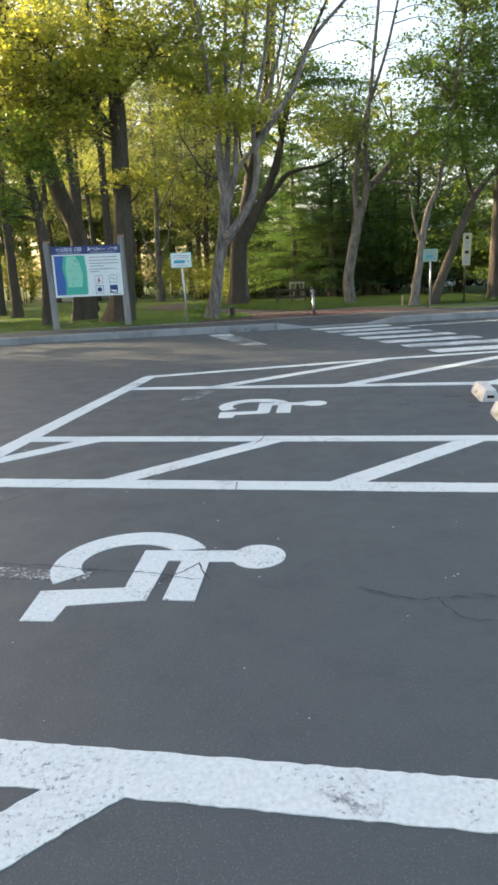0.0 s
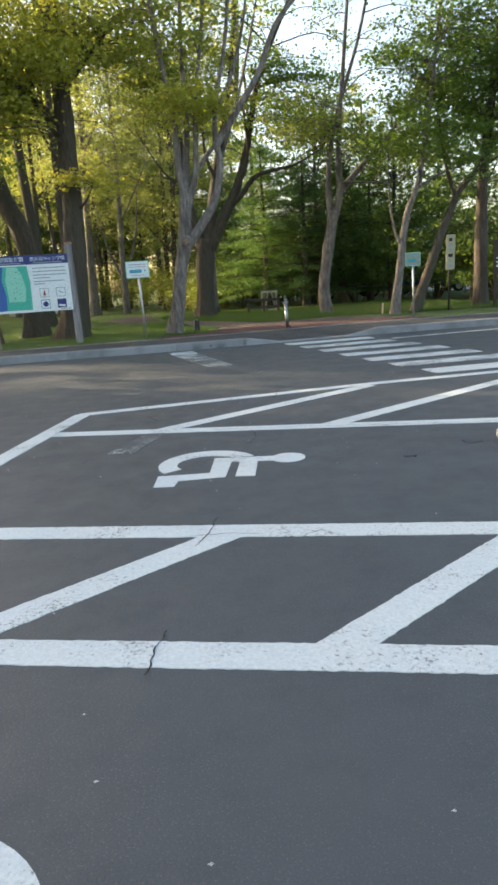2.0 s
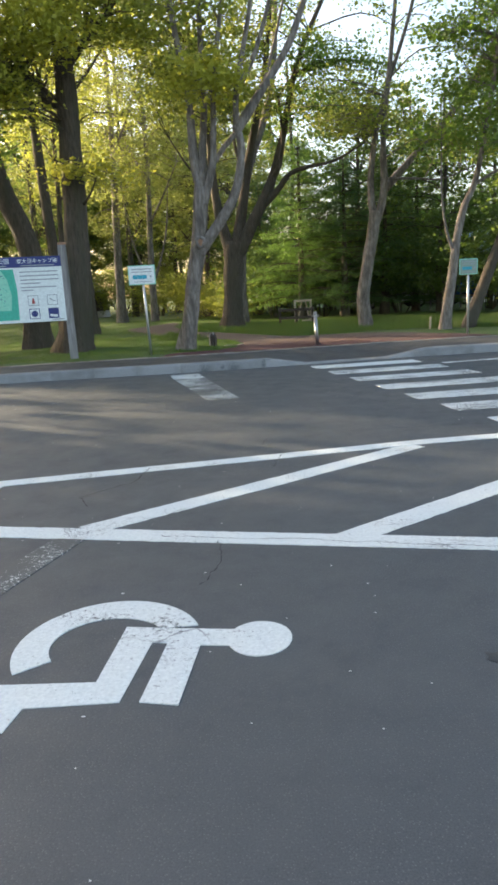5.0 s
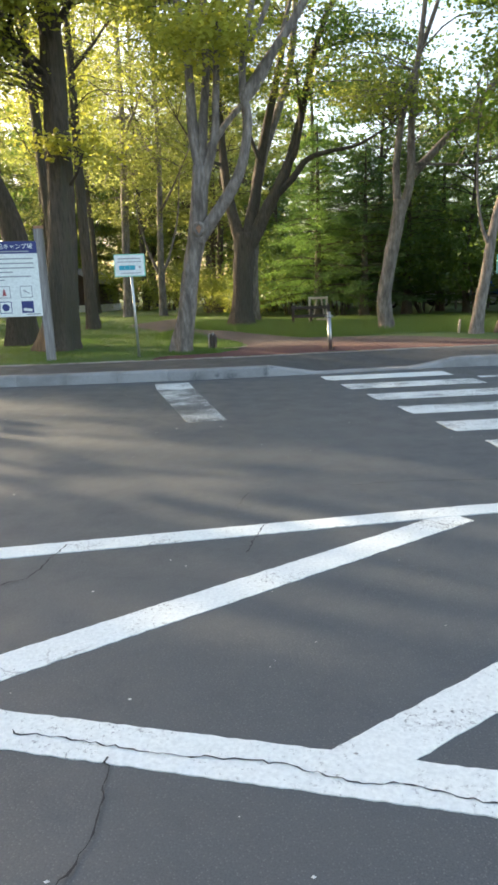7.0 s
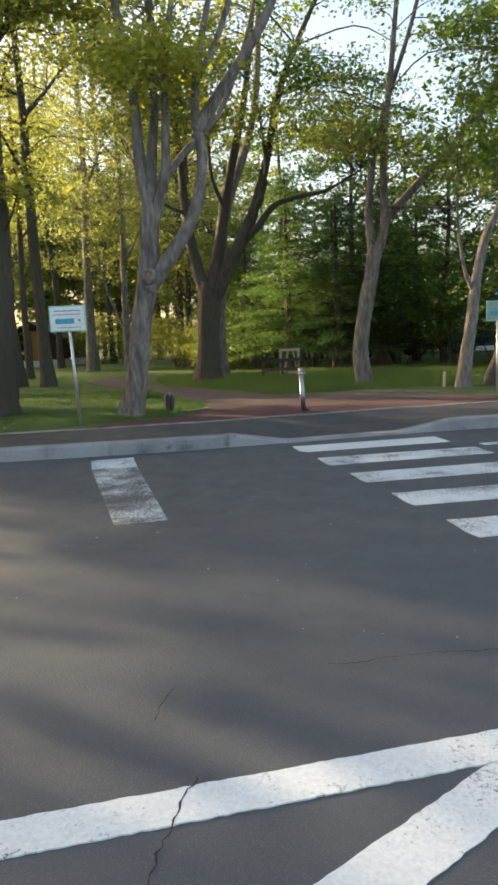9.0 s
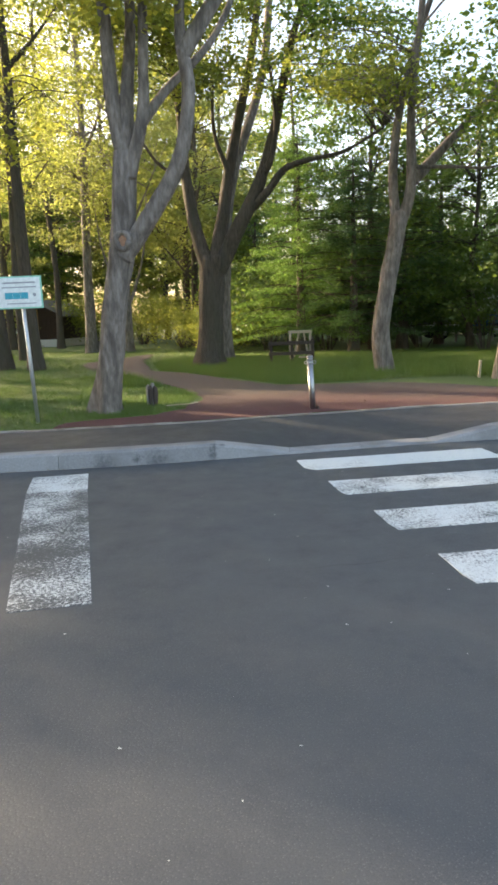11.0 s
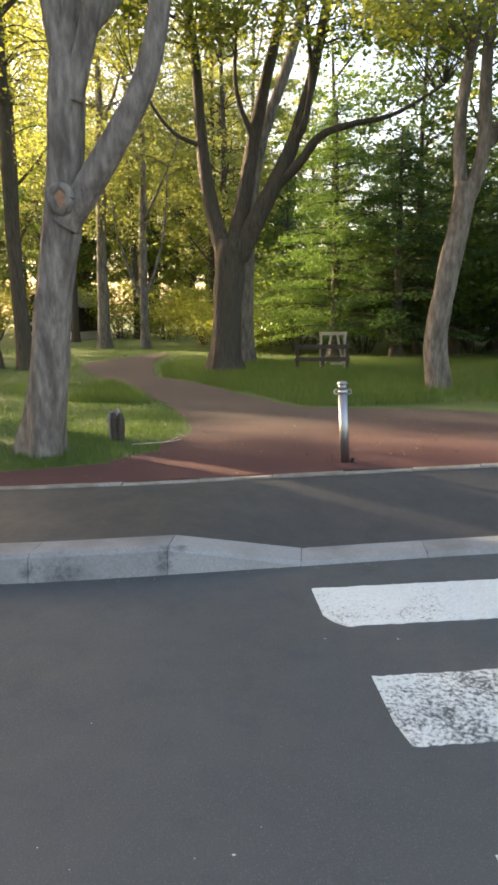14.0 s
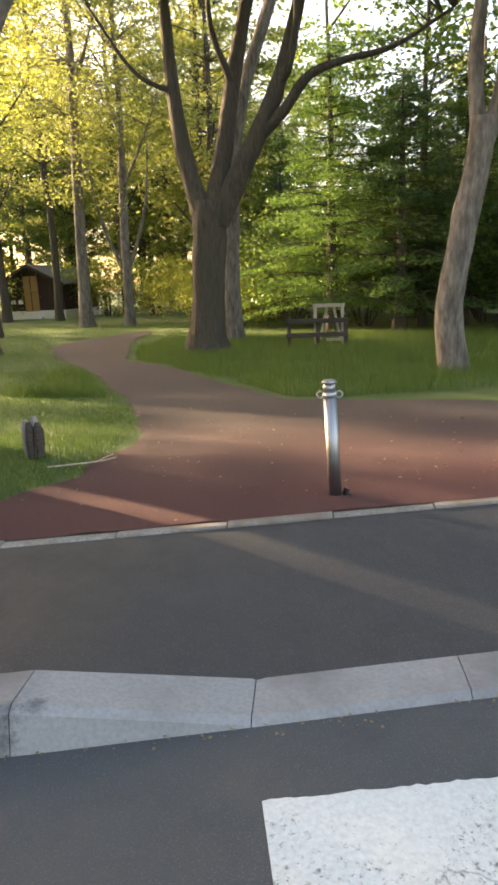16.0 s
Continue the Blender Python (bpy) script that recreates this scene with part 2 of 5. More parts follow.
M_LEAF_LARCH = leaf_material("larch_needle", (0.060, 0.125, 0.032), (0.120, 0.200, 0.050), (0.28, 0.48, 0.09), 0.48)
M_POST = surface("weathered_post_wood", (0.16, 0.15, 0.14), (0.33, 0.31, 0.30), fine=16, coarse=2, rough=0.9, bump=0.5, depth=0.01, stretch=(4, 4, 0.25), c3=(0.12, 0.11, 0.10))
M_POST_TOP = surface("raw_wood_end", (0.24, 0.13, 0.08), (0.36, 0.20, 0.12), fine=30, rough=0.9)
M_WOOD_DARK = surface("dark_rail_wood", (0.035, 0.026, 0.02), (0.075, 0.058, 0.045), fine=18, rough=0.85, stretch=(0.3, 4, 4), bump=0.4)
M_WOOD_PALE = surface("pale_board_wood", (0.30, 0.25, 0.18), (0.46, 0.40, 0.31), fine=14, rough=0.8, stretch=(3, 3, 0.4), bump=0.3)
M_STEEL = surface("brushed_steel", (0.29, 0.29, 0.295), (0.40, 0.405, 0.41), fine=60, rough=0.42, metal=1.0, bump=0.05, stretch=(2, 2, 0.05), depth=0.002)
M_GALV = surface("galvanised_steel", (0.42, 0.44, 0.45), (0.55, 0.57, 0.58), fine=25, rough=0.45, metal=0.8, bump=0.05, depth=0.002)
M_DARKMETAL = plain("dark_metal", (0.03, 0.028, 0.025), 0.5, 0.4)
M_WHITE = plain("sign_white", (0.74, 0.78, 0.76), 0.45)
# darker, greener face colour for the second notice sign
M_DULL = plain("dull_sign_green", (0.24, 0.33, 0.27), 0.6)
M_NAVY = plain("sign_navy", (0.018, 0.032, 0.16), 0.45)
M_BLUE = plain("sign_lake_blue", (0.025, 0.11, 0.36), 0.45)
M_TEAL = plain("sign_teal", (0.035, 0.42, 0.30), 0.45)
M_MINT = plain("sign_mint", (0.25, 0.62, 0.46), 0.45)
M_CYAN = plain("sign_cyan", (0.02, 0.34, 0.44), 0.45)
M_GREY = plain("sign_grey", (0.30, 0.32, 0.34), 0.5)
M_RED = plain("sign_red", (0.42, 0.06, 0.06), 0.5)
M_CREAM = plain("sign_cream", (0.42, 0.37, 0.22), 0.55)
M_BROWN = surface("hut_boards", (0.030, 0.016, 0.010), (0.065, 0.036, 0.022), fine=10, rough=0.85, stretch=(5, 5, 0.3), bump=0.4)
M_HUTROOF = surface("hut_roofing", (0.11, 0.10, 0.10), (0.20, 0.19, 0.18), fine=20, rough=0.7)
M_HUTDOOR = surface("hut_door_wood", (0.28, 0.15, 0.05), (0.42, 0.24, 0.09), fine=12, rough=0.7, stretch=(4, 4, 0.4))
M_PLASTER = plain("hut_plinth_paint", (0.66, 0.65, 0.60), 0.8)
M_STOP = surface("wheel_stop_concrete", (0.46, 0.46, 0.45), (0.62, 0.61, 0.59), fine=60, coarse=5, rough=0.85, c3=(0.34, 0.33, 0.31))
M_ROOFBLUE = plain("blue_roof_sheet", (0.30, 0.40, 0.52), 0.4)
M_CARWHITE = plain("white_car_paint", (0.72, 0.72, 0.72), 0.25)
M_CARBLUE = plain("blue_car_paint", (0.05, 0.12, 0.30), 0.25)
M_GLASS = plain("dark_car_glass", (0.02, 0.025, 0.03), 0.08)
M_TYRE = plain("tyre_rubber", (0.02, 0.02, 0.02), 0.9)


# ---- mesh helpers ----
def link_mesh(name, verts, faces, material, parent=None, label="", smooth_shade=False):
    me = bpy.data.meshes.new(name)
    me.from_pydata([tuple(v) for v in verts], [], faces)
    me.materials.append(material)
    if smooth_shade:
        me.polygons.foreach_set("use_smooth", [True] * len(me.polygons))
    me.update()
    ob = new(name, me)
    if parent:
        ob.parent = parent
    if label:
        tagged(ob, label)
    return ob


def part(name, bm, material, parent=None, label="", smooth_shade=False):
    me = bpy.data.meshes.new(name)
    bmesh.ops.recalc_face_normals(bm, faces=bm.faces)
    bm.to_mesh(me)
    bm.free()
    me.materials.append(material)
    if smooth_shade:
        me.polygons.foreach_set("use_smooth", [True] * len(me.polygons))
    ob = new(name, me)
    if parent:
        ob.parent = parent
    if label:
        tagged(ob, label)
    return ob


def box(size, at=(0, 0, 0), turn=(0, 0, 0), bevel=0.0, bm=None):
    """A box with its middle at a place, with rounded edges."""
    own = bmesh.new()
    bmesh.ops.create_cube(own, size=1)
    bmesh.ops.scale(own, vec=size, verts=own.verts)
    if bevel:
        bmesh.ops.bevel(own, geom=own.edges[:], offset=bevel, segments=2, affect="EDGES", profile=0.6)
    bmesh.ops.transform(own, matrix=pose(*at, *turn), verts=own.verts)
    if bm is None:
        return own
    me = bpy.data.meshes.new("tmp")
    own.to_mesh(me)
    own.free()
    bm.from_mesh(me)
    bpy.data.meshes.remove(me)
    return bm


def rod(r0, r1, a, b, sides=12, bm=None):
    a, b = Vector(a), Vector(b)
    bm = bm or bmesh.new()
    q = (b - a).to_track_quat("Z", "Y").to_matrix().to_4x4()
    bmesh.ops.create_cone(bm, cap_ends=True, segments=sides, radius1=r0, radius2=r1, depth=(b - a).length, matrix=Matrix.Translation((a + b) / 2) @ q)
    return bm


def thing(name, at, label, category, turn=0.0, group=""):
    e = new(name)
    e.matrix_world = pose(*at, 0, 0, turn)
    return tagged(e, label, category, group)


def structure(ob, label, category):
    return tagged(ob, label, category, kind="structure")


# ---- the plan ----
def between(table, t):
    """The value at t in a table of (t, value) pairs."""
    for (t0, v0), (t1, v1) in zip(table, table[1:]):
        if t <= t1:
            return v0 + (v1 - v0) * max(0.0, (t - t0) / (t1 - t0))
    return table[-1][1]


KERB = ((-30, 12.2), (-6.4, 16.10), (-3.7, 16.58), (-2.4, 16.70), (-0.3, 16.93), (0.2, 17.02), (0.65, 17.13), (1.5, 17.31), (2.32, 17.50), (3.2, 17.68), (3.9, 17.79), (4.5, 17.86), (6.8, 18.12), (30, 20.8))


def kerb_y(x):
    """The foot of the kerb, a gentle bend."""
    return (between(KERB, x - 0.4) + between(KERB, x) + between(KERB, x + 0.4)) / 3


def kerb_h(x):
    """Height of the kerb: lowered between two ramps at the crossing."""
    hi, lo = 0.165, 0.025
    if x < 0.65 or x > 3.91:
        return hi
    if x < 1.45:
        return hi + (lo - hi) * (x - 0.65) / 0.8
    if x > 3.11:
        return lo + (hi - lo) * (x - 3.11) / 0.8
    return lo


def pave_y(x):
    return kerb_y(x) + 1.50 + 0.02 * max(-6.0, min(6.0, x))


def lawn_z(x, y):
    far = max(0.0, min(1.0, (y - 22) / 20))
    fall = 0.15 * max(0.0, min(1.0, (y - 21) / 10))
    return 0.2 - fall + 0.035 * noise.noise((x * 0.35, y * 0.35, 1.7)) + 0.10 * far * noise.noise((x * 0.07, y * 0.07, 4.2))


def ground_z(x, y):
    if y < kerb_y(x) + 0.1:
        return -0.08
    edge = max(0.0, min(1.0, (y - pave_y(x)) / 0.5))
    if y < pave_y(x):
        return -0.08
    return 0.185 * (1 - edge) + lawn_z(x, y) * edge


def spread(a, b, n, power=1.0):
    return [a + (b - a) * (i / n) ** power for i in range(n + 1)]


def grid_mesh(name, xs, rows, material):
    """A sheet over columns xs; rows are functions of x that give y, z."""
    verts, faces = [], []
    for r in rows:
        for x in xs:
            verts.append((x, *r(x)))
    w = len(xs)
    for j in range(len(rows) - 1):
        for i in range(w - 1):
            a = j * w + i
            faces.append((a, a + 1, a + w + 1, a + w))
    return link_mesh(name, verts, faces, material, None, "", True)


xs_wide = [-700, -350, -180, -90, -60] + spread(-45, 45, 180) + [60, 90, 180, 350, 700]
lawn_rows = [(lambda x, y=y: (y, -0.08)) for y in (-700, -200, -60, 0, 12)]
lawn_rows += [lambda x: (kerb_y(x) + 0.12, -0.08), lambda x: (pave_y(x) - 0.02, -0.08), lambda x: (pave_y(x) + 0.0, 0.165)]
for k in range(1, 120):
    d = 0.1 + 0.22 * k + 0.0016 * k * k
    lawn_rows.append(lambda x, d=d: (pave_y(x) + d, ground_z(x, pave_y(x) + d)))
for d in (60, 80, 120, 200, 400, 760):
    lawn_rows.append(lambda x, d=d: (pave_y(x) + d, 0.05))
structure(grid_mesh("ground", xs_wide, lawn_rows, M_LAWN), "mown green park lawn with bare brown patches", "ground")

xs_road = [-80, -50, -35] + spread(-25, 25, 100) + [35, 50, 80]
road_rows = [(lambda x, y=y: (y, 0.0)) for y in (-60, -25, -8)] + [lambda x, f=f: (-8 + (kerb_y(x) + 8.02) * f, 0.0) for f in (0.25, 0.5, 0.75, 1.0)]
structure(grid_mesh("road", xs_road, road_rows, M_ASPHALT), "weathered grey asphalt of the parking lot", "road")

pave_rows = [lambda x, f=f: (kerb_y(x) + 0.25 + (pave_y(x) - kerb_y(x) - 0.23) * f, (kerb_h(x) - 0.006) * (1 - f) + 0.185 * f) for f in (0, 0.12, 0.3, 0.5, 0.75, 1.0)]
structure(grid_mesh("pavement", spread(-40, 40, 400), pave_rows, M_PAVE), "dark newly laid asphalt footway behind the kerb", "pavement")


# ---- road markings ----
BAY = Matrix(((0.916, 0.1587, 0, -0.074), (-0.158, 0.964, 0, 0.094), (0, 0, 1, 0), (0, 0, 0, 1)))


def bay(u, v):
    p = BAY @ Vector((u, v, 0))
    return p.x, p.y


def strip(name, a, b, width, lift, material, parent, rng, step=0.03, shave=0.0035, corner=0.0):
    """A painted line from a to b with slightly ragged edges and real thickness."""
    a, b = Vector((*a, 0)), Vector((*b, 0))
    d = (b - a).normalized()
    s = Vector((-d.y, d.x, 0)) * width / 2
    n = max(2, int((b - a).length / step))
    verts, faces = [], []
    for i in range(n + 1):
        p = a.lerp(b, i / n)
        l, r = p + s * (1 + rng.uniform(-1, 1) * shave / width * 2), p - s * (1 + rng.uniform(-1, 1) * shave / width * 2)
        gone = (b - a).length * i / n
        if gone < corner:
            r = r + s * 0.6 * (1 - gone / corner) ** 2.0
        verts += [(l.x, l.y, 0.0), (l.x, l.y, lift), (r.x, r.y, lift), (r.x, r.y, 0.0)]
    for i in range(n):
        k = i * 4
        for j in range(3):
            faces.append((k + j, k + 4 + j, k + 5 + j, k + 1 + j))
    faces += [(0, 1, 2, 3), (n * 4 + 3, n * 4 + 2, n * 4 + 1, n * 4)]
    return link_mesh(name, verts, faces, material, parent)


rng = random.Random(7)
bays = structure(new("parking_bay_marking"), "worn white painted lines of two accessible parking bays", "road marking")
U0, U1 = -3.25, 4.6
for v in (1.266, 4.044, 5.39, 8.22):
    strip("line", bay(U0 - 0.09, v), bay(U1, v), 0.185, 0.0045, M_PAINT, bays, rng)
strip("line", bay(U0, -2.8), bay(U0, 9.30), 0.19, 0.0056, M_PAINT, bays, rng)
strip("line", (-1.62, 9.56), (2.15, 10.43), 0.165, 0.0062, M_PAINT, bays, rng)
strip("line", (2.13, 10.425), (4.6, 10.80), 0.165, 0.0066, M_PAINT, bays, rng)
strip("line", bay(U0 - 0.09, -0.08), bay(U1, -0.08), 0.185, 0.0045, M_PAINT, bays, rng)
for k in range(-1, 4):
    for v0, v1 in ((4.044, 5.39), (-0.08, 1.266)):
        a, b = -1.88 + k * 1.765, -0.69 + k * 1.785
        strip("line", bay(max(a, U0), v0 + max(0.0, (U0 - a) / (b - a)) * (v1 - v0)), bay(b, v1), 0.185, 0.0036, M_PAINT, bays, rng)
for x0, y0, x1, y1 in ((-0.52, 8.38, 2.02, 10.30), (1.12, 8.07, 4.15, 10.33), (2.86, 7.76, 4.4, 8.88)):
    strip("line", (x0, y0), (x1, y1), 0.19, 0.0036, M_PAINT, bays, rng)


def flat_shape(outline, lift):
    """A flat painted patch with thickness, from an outline."""
    bm = bmesh.new()
    f = bm.faces.new([bm.verts.new((x, y, 0.0)) for x, y in outline])
    top = bmesh.ops.extrude_face_region(bm, geom=[f])
    for v in top["geom"]:
        if isinstance(v, bmesh.types.BMVert):
            v.co.z = lift
    return bm


def wheelchair_symbol(u, v, material):
    e = structure(new("wheelchair_symbol"), "white painted wheelchair symbol, cracked and worn", "road marking")
    e.matrix_world = Matrix.Translation((*bay(u, v), 0)) @ BAY.to_3x3().to_4x4()
    head = [(-0.14 + 0.148 * math.cos(a), 0.148 * math.sin(a)) for a in np.linspace(0, 2 * math.pi, 26)[:-1]]
    part("head", flat_shape(head, 0.005), material, e)
    part("torso", flat_shape([(-0.25, 0.065), (-0.25, -0.075), (-0.40, -0.085), (-0.79, -0.085), (-0.80, 0.035), (-0.55, 0.045)], 0.0042), material, e)
    part("arm", flat_shape([(-0.555, -0.08), (-0.40, -0.08), (-0.37, -0.51), (-0.53, -0.51)], 0.0050), material, e)
    part("leg", flat_shape([(-0.80, 0.03), (-0.63, -0.07), (-0.61, -0.52), (-0.98, -0.60), (-0.98, -0.74), (-1.14, -0.75), (-1.18, -0.47), (-0.76, -0.405)], 0.0036), material, e)
    cx, cy = -0.83, -0.12
    outer = [(cx + 0.43 * math.cos(a), cy + 0.41 * math.sin(a)) for a in np.linspace(radians(30), radians(222), 26)]
    inner = [(cx + 0.27 * math.cos(a), cy + 0.235 * math.sin(a)) for a in np.linspace(radians(222), radians(42), 26)]
    part("wheel", flat_shape(outer + inner, 0.0054), material, e)
    return e


wheelchair_symbol(-0.33, 7.04, M_PAINT)
wheelchair_symbol(-0.35, 2.85, M_PAINT)

crossing = structure(new("crosswalk"), "worn white zebra crossing stripes on asphalt", "road marking")
stripes = ((1.55, 16.73), (1.80, 15.82), (2.06, 14.88), (2.31, 13.93), (2.55, 12.99), (2.80, 12.11), (3.06, 11.19))
for i, (x, y) in enumerate(stripes):
    ang = radians(9.8 - 0.3 * i)
    strip("stripe", (x, y), (x + 2.02 * math.cos(ang), y + 2.02 * math.sin(ang)), 0.47, 0.005, M_PAINT if i in (0, 6) else M_WORN, crossing, rng, 0.025, 0.006, 0.11 if i == 0 else 0.03)
part("stop_stub", flat_shape([(-1.10, 16.53), (-0.58, 16.64), (-0.42, 16.03), (-0.95, 15.93)], 0.004), M_WORN, structure(new("lane_mark"), "worn white lane mark beside the kerb", "road marking"))
part("stub_tail", flat_shape([(-0.95, 15.92), (-0.42, 16.02), (0.28, 13.55), (-0.15, 13.46)], 0.0036), M_FADED, bpy.data.objects["lane_mark"])
part("faint_mark", flat_shape([(-0.66, 8.28), (-0.48, 8.22), (-0.72, 7.45), (-0.95, 7.52)], 0.0034), M_FAINT, structure(new("old_mark"), "almost worn away white paint mark", "road marking"))
part("faint_line", flat_shape([bay(-1.95, 2.50), bay(-1.35, 2.50), bay(-1.35, 2.60), bay(-1.95, 2.62)], 0.0034), M_FADED, bpy.data.objects["old_mark"])
strip("far_line", (3.9, 16.55), (7.4, 17.35), 0.14, 0.004, M_WORN, structure(new("edge_line"), "white edge line along the kerb", "road marking"), rng)


def crack(points, width, seed):
    r = random.Random(seed)
    verts, faces = [], []
    pts = [Vector((*points[0], 0))]
    for q in points[1:]:
        a, b = pts[-1], Vector((*q, 0))
        n = max(2, int((b - a).length / 0.022))
        for i in range(1, n + 1):
            p = a.lerp(b, i / n)
            k = 1.0 if i < n else 0.3
            w = 0.030 * noise.noise((p.x * 3.1, p.y * 3.1, seed)) + 0.014 * noise.noise((p.x * 13, p.y * 13, seed))
            side = Vector((a.y - b.y, b.x - a.x, 0)).normalized()
            pts.append(p + side * w * k + Vector((r.uniform(-0.007, 0.007), r.uniform(-0.007, 0.007), 0)))
    for i, p in enumerate(pts):
        d = (pts[min(i + 1, len(pts) - 1)] - pts[max(i - 1, 0)]).normalized()
        s = Vector((-d.y, d.x, 0)) * width * r.uniform(0.15, 0.75)
        verts += [(p.x + s.x, p.y + s.y, 0.0070), (p.x - s.x, p.y - s.y, 0.0070)]
    for i in range(len(pts) - 1):
        faces.append((2 * i, 2 * i + 1, 2 * i + 3, 2 * i + 2))
    return link_mesh("crack", verts, faces, M_CRACK, cracks)


cracks = structure(new("asphalt_cracks"), "thin jagged dark cracks in the asphalt", "road damage")
crack([bay(-1.9, 2.66), bay(-1.2, 2.60), bay(-0.75, 2.56)], 0.007, 1)
crack([bay(-0.95, 2.5), bay(-0.8, 2.75), bay(-0.7, 2.55)], 0.006, 2)
crack([bay(0.05, 2.53), bay(0.35, 2.42), bay(0.62, 2.50), bay(0.95, 2.40)], 0.006, 12)
crack([bay(0.42, 2.46), bay(0.5, 2.30), bay(0.75, 2.26)], 0.005, 14)
crack([bay(1.15, 2.45), bay(1.6, 2.52), bay(2.1, 2.42), bay(2.5, 2.47)], 0.006, 15)
crack([bay(1.5, 2.50), bay(1.55, 2.32), bay(1.8, 2.28)], 0.005, 16)
crack([(-0.22, 3.98), (-0.17, 4.3)], 0.006, 3)
crack([(-0.08, 5.20), (-0.02, 5.36), (0.04, 5.62)], 0.007, 17)
crack([(-0.1, 5.35), (0.28, 5.33)], 0.005, 13)
crack([bay(-1.35, 8.22), bay(-0.4, 8.20), bay(0.4, 8.18), bay(1.5, 8.16), bay(2.6, 8.2)], 0.005, 4)
crack([(-0.35, 9.9), (-0.42, 9.45), (-0.75, 9.1), (-0.62, 8.85)], 0.007, 5)
crack([(0.82, 10.25), (0.76, 10.0), (0.70, 9.75)], 0.007, 6)
crack([(0.62, 10.6), (0.66, 10.85)], 0.006, 7)
crack([(1.35, 11.0), (1.9, 11.06), (2.6, 11.12), (3.3, 11.2)], 0.005, 8)
crack([(-2.3, 3.1), (-1.75, 4.0), (-1.4, 4.4)], 0.006, 9)
crack([(0.3, 7.5), (0.4, 7.8), (0.35, 8.1)], 0.006, 11)

M_OIL = surface("oil_stain", (0.022, 0.022, 0.023), (0.045, 0.045, 0.046), fine=30, rough=0.45, bump=0.1, where="World")
oil = structure(new("oil_stain"), "dark oil spots on the parking bay asphalt", "stain")
for x, y, r in ((2.15, 7.05, 0.06), (2.42, 6.95, 0.08), (2.30, 6.70, 0.05), (2.55, 6.62, 0.09), (2.20, 6.45, 0.05), (2.5, 6.42, 0.10), (1.55, 6.75, 0.04), (2.62, 6.3, 0.07)):
    rr = [r * rng.uniform(0.6, 1.25) for _ in range(14)]
    outline = [(x + 1.4 * rr[i] * math.cos(i * math.tau / 14), y + rr[i] * math.sin(i * math.tau / 14)) for i in range(14)]
    part("spot", flat_shape(outline, 0.0025), M_OIL, oil)
part("spot", flat_shape([(1.06 + 0.06 * math.cos(a), 2.18 + 0.05 * math.sin(a)) for a in np.linspace(0, math.tau, 13)[:-1]], 0.0025), M_OIL, oil)


# ---- wheel stops ----
def wheel_stop(x, y):
    e = thing("wheel_stop", (x, y, 0.0), "chipped white concrete wheel stop on the asphalt", "wheel stop", -9.26 + 90, "wheel stops of the parking bay")
    prof = ((-0.10, 0.0), (-0.10, 0.035), (-0.055, 0.125), (0.055, 0.125), (0.10, 0.035), (0.10, 0.0))
    verts, faces = [], []
    for s, k in ((-0.32, 0.55), (-0.27, 1.0), (0.27, 1.0), (0.32, 0.55)):
        for px, pz in prof:
            verts.append((s if pz < 0.1 or k == 1.0 else s * 0.93, px * (0.8 if k < 1 else 1), pz * (0.92 if k < 1 and pz > 0.1 else 1)))
    for j in range(3):
        for i in range(5):
            a = j * 6 + i
            faces.append((a, a + 6, a + 7, a + 1))
    faces += [tuple(range(5, -1, -1)), tuple(range(18, 24))]
    body = link_mesh("body", verts, faces, M_STOP, e)
    part("slot", box((0.012, 0.07, 0.028), (-0.322, 0.0, 0.055)), M_DARKMETAL, e)
    part("reflector", box((0.10, 0.008, 0.03), (0.0, 0.098, 0.055), (25, 0, 0), 0.003), M_CREAM, e)
    return e


wheel_stop(2.48, 6.93)
wheel_stop(2.28, 5.76)


# ---- path ----
LEFT = ((18.65, -1.55), (19.18, -0.51), (19.82, -0.12), (21.18, 0.02), (22.8, -0.43), (25.54, -1.65), (30.14, -4.18), (32.36, -5.16), (34.0, -5.33), (36.65, -4.7), (38.4, -3.99))
RIGHT = ((18.34, 6.68), (20.7, 5.65), (21.89, 4.61), (22.61, 3.33), (23.08, 1.44), (24.32, 0.77), (26.76, -0.62), (28.73, -2.0), (33.21, -3.08), (34.63, -3.32), (36.77, -3.48), (38.43, -3.76))


def path_sheet():
    verts, faces = [], []
    w = 40
    ys = spread(18.3, 38.3, 180)
    for y in ys:
        a = between(LEFT, y) + 0.12 * noise.noise((1.3, y * 1.9, 0)) + 0.06 * noise.noise((5.3, y * 6, 0))
        b = between(RIGHT, y) + 0.12 * noise.noise((9.3, y * 1.9, 0)) + 0.06 * noise.noise((3.3, y * 6, 0))
        for i in range(w + 1):
            x = a + (b - a) * i / w
            yy = max(y, pave_y(x) + 0.07)
            sink = -0.03 if i in (0, w) else 0.014
            verts.append((x, yy, ground_z(x, yy) + sink))
    for j in range(len(ys) - 1):
        for i in range(w):
            k = j * (w + 1) + i
            quad = (k, k + 1, k + w + 2, k + w + 1)
            if verts[k][1] < verts[k + w + 1][1] or verts[k + 1][1] < verts[k + w + 2][1]:
                faces.append(quad)
    return link_mesh("path", verts, faces, M_PATH, None, "", True)


structure(path_sheet(), "reddish brown crushed gravel path winding into the park", "path")


def on_path(x, y, margin=0.0):
    return pave_y(x) < y < 38.3 and between(LEFT, y) - margin < x < between(RIGHT, y) + margin


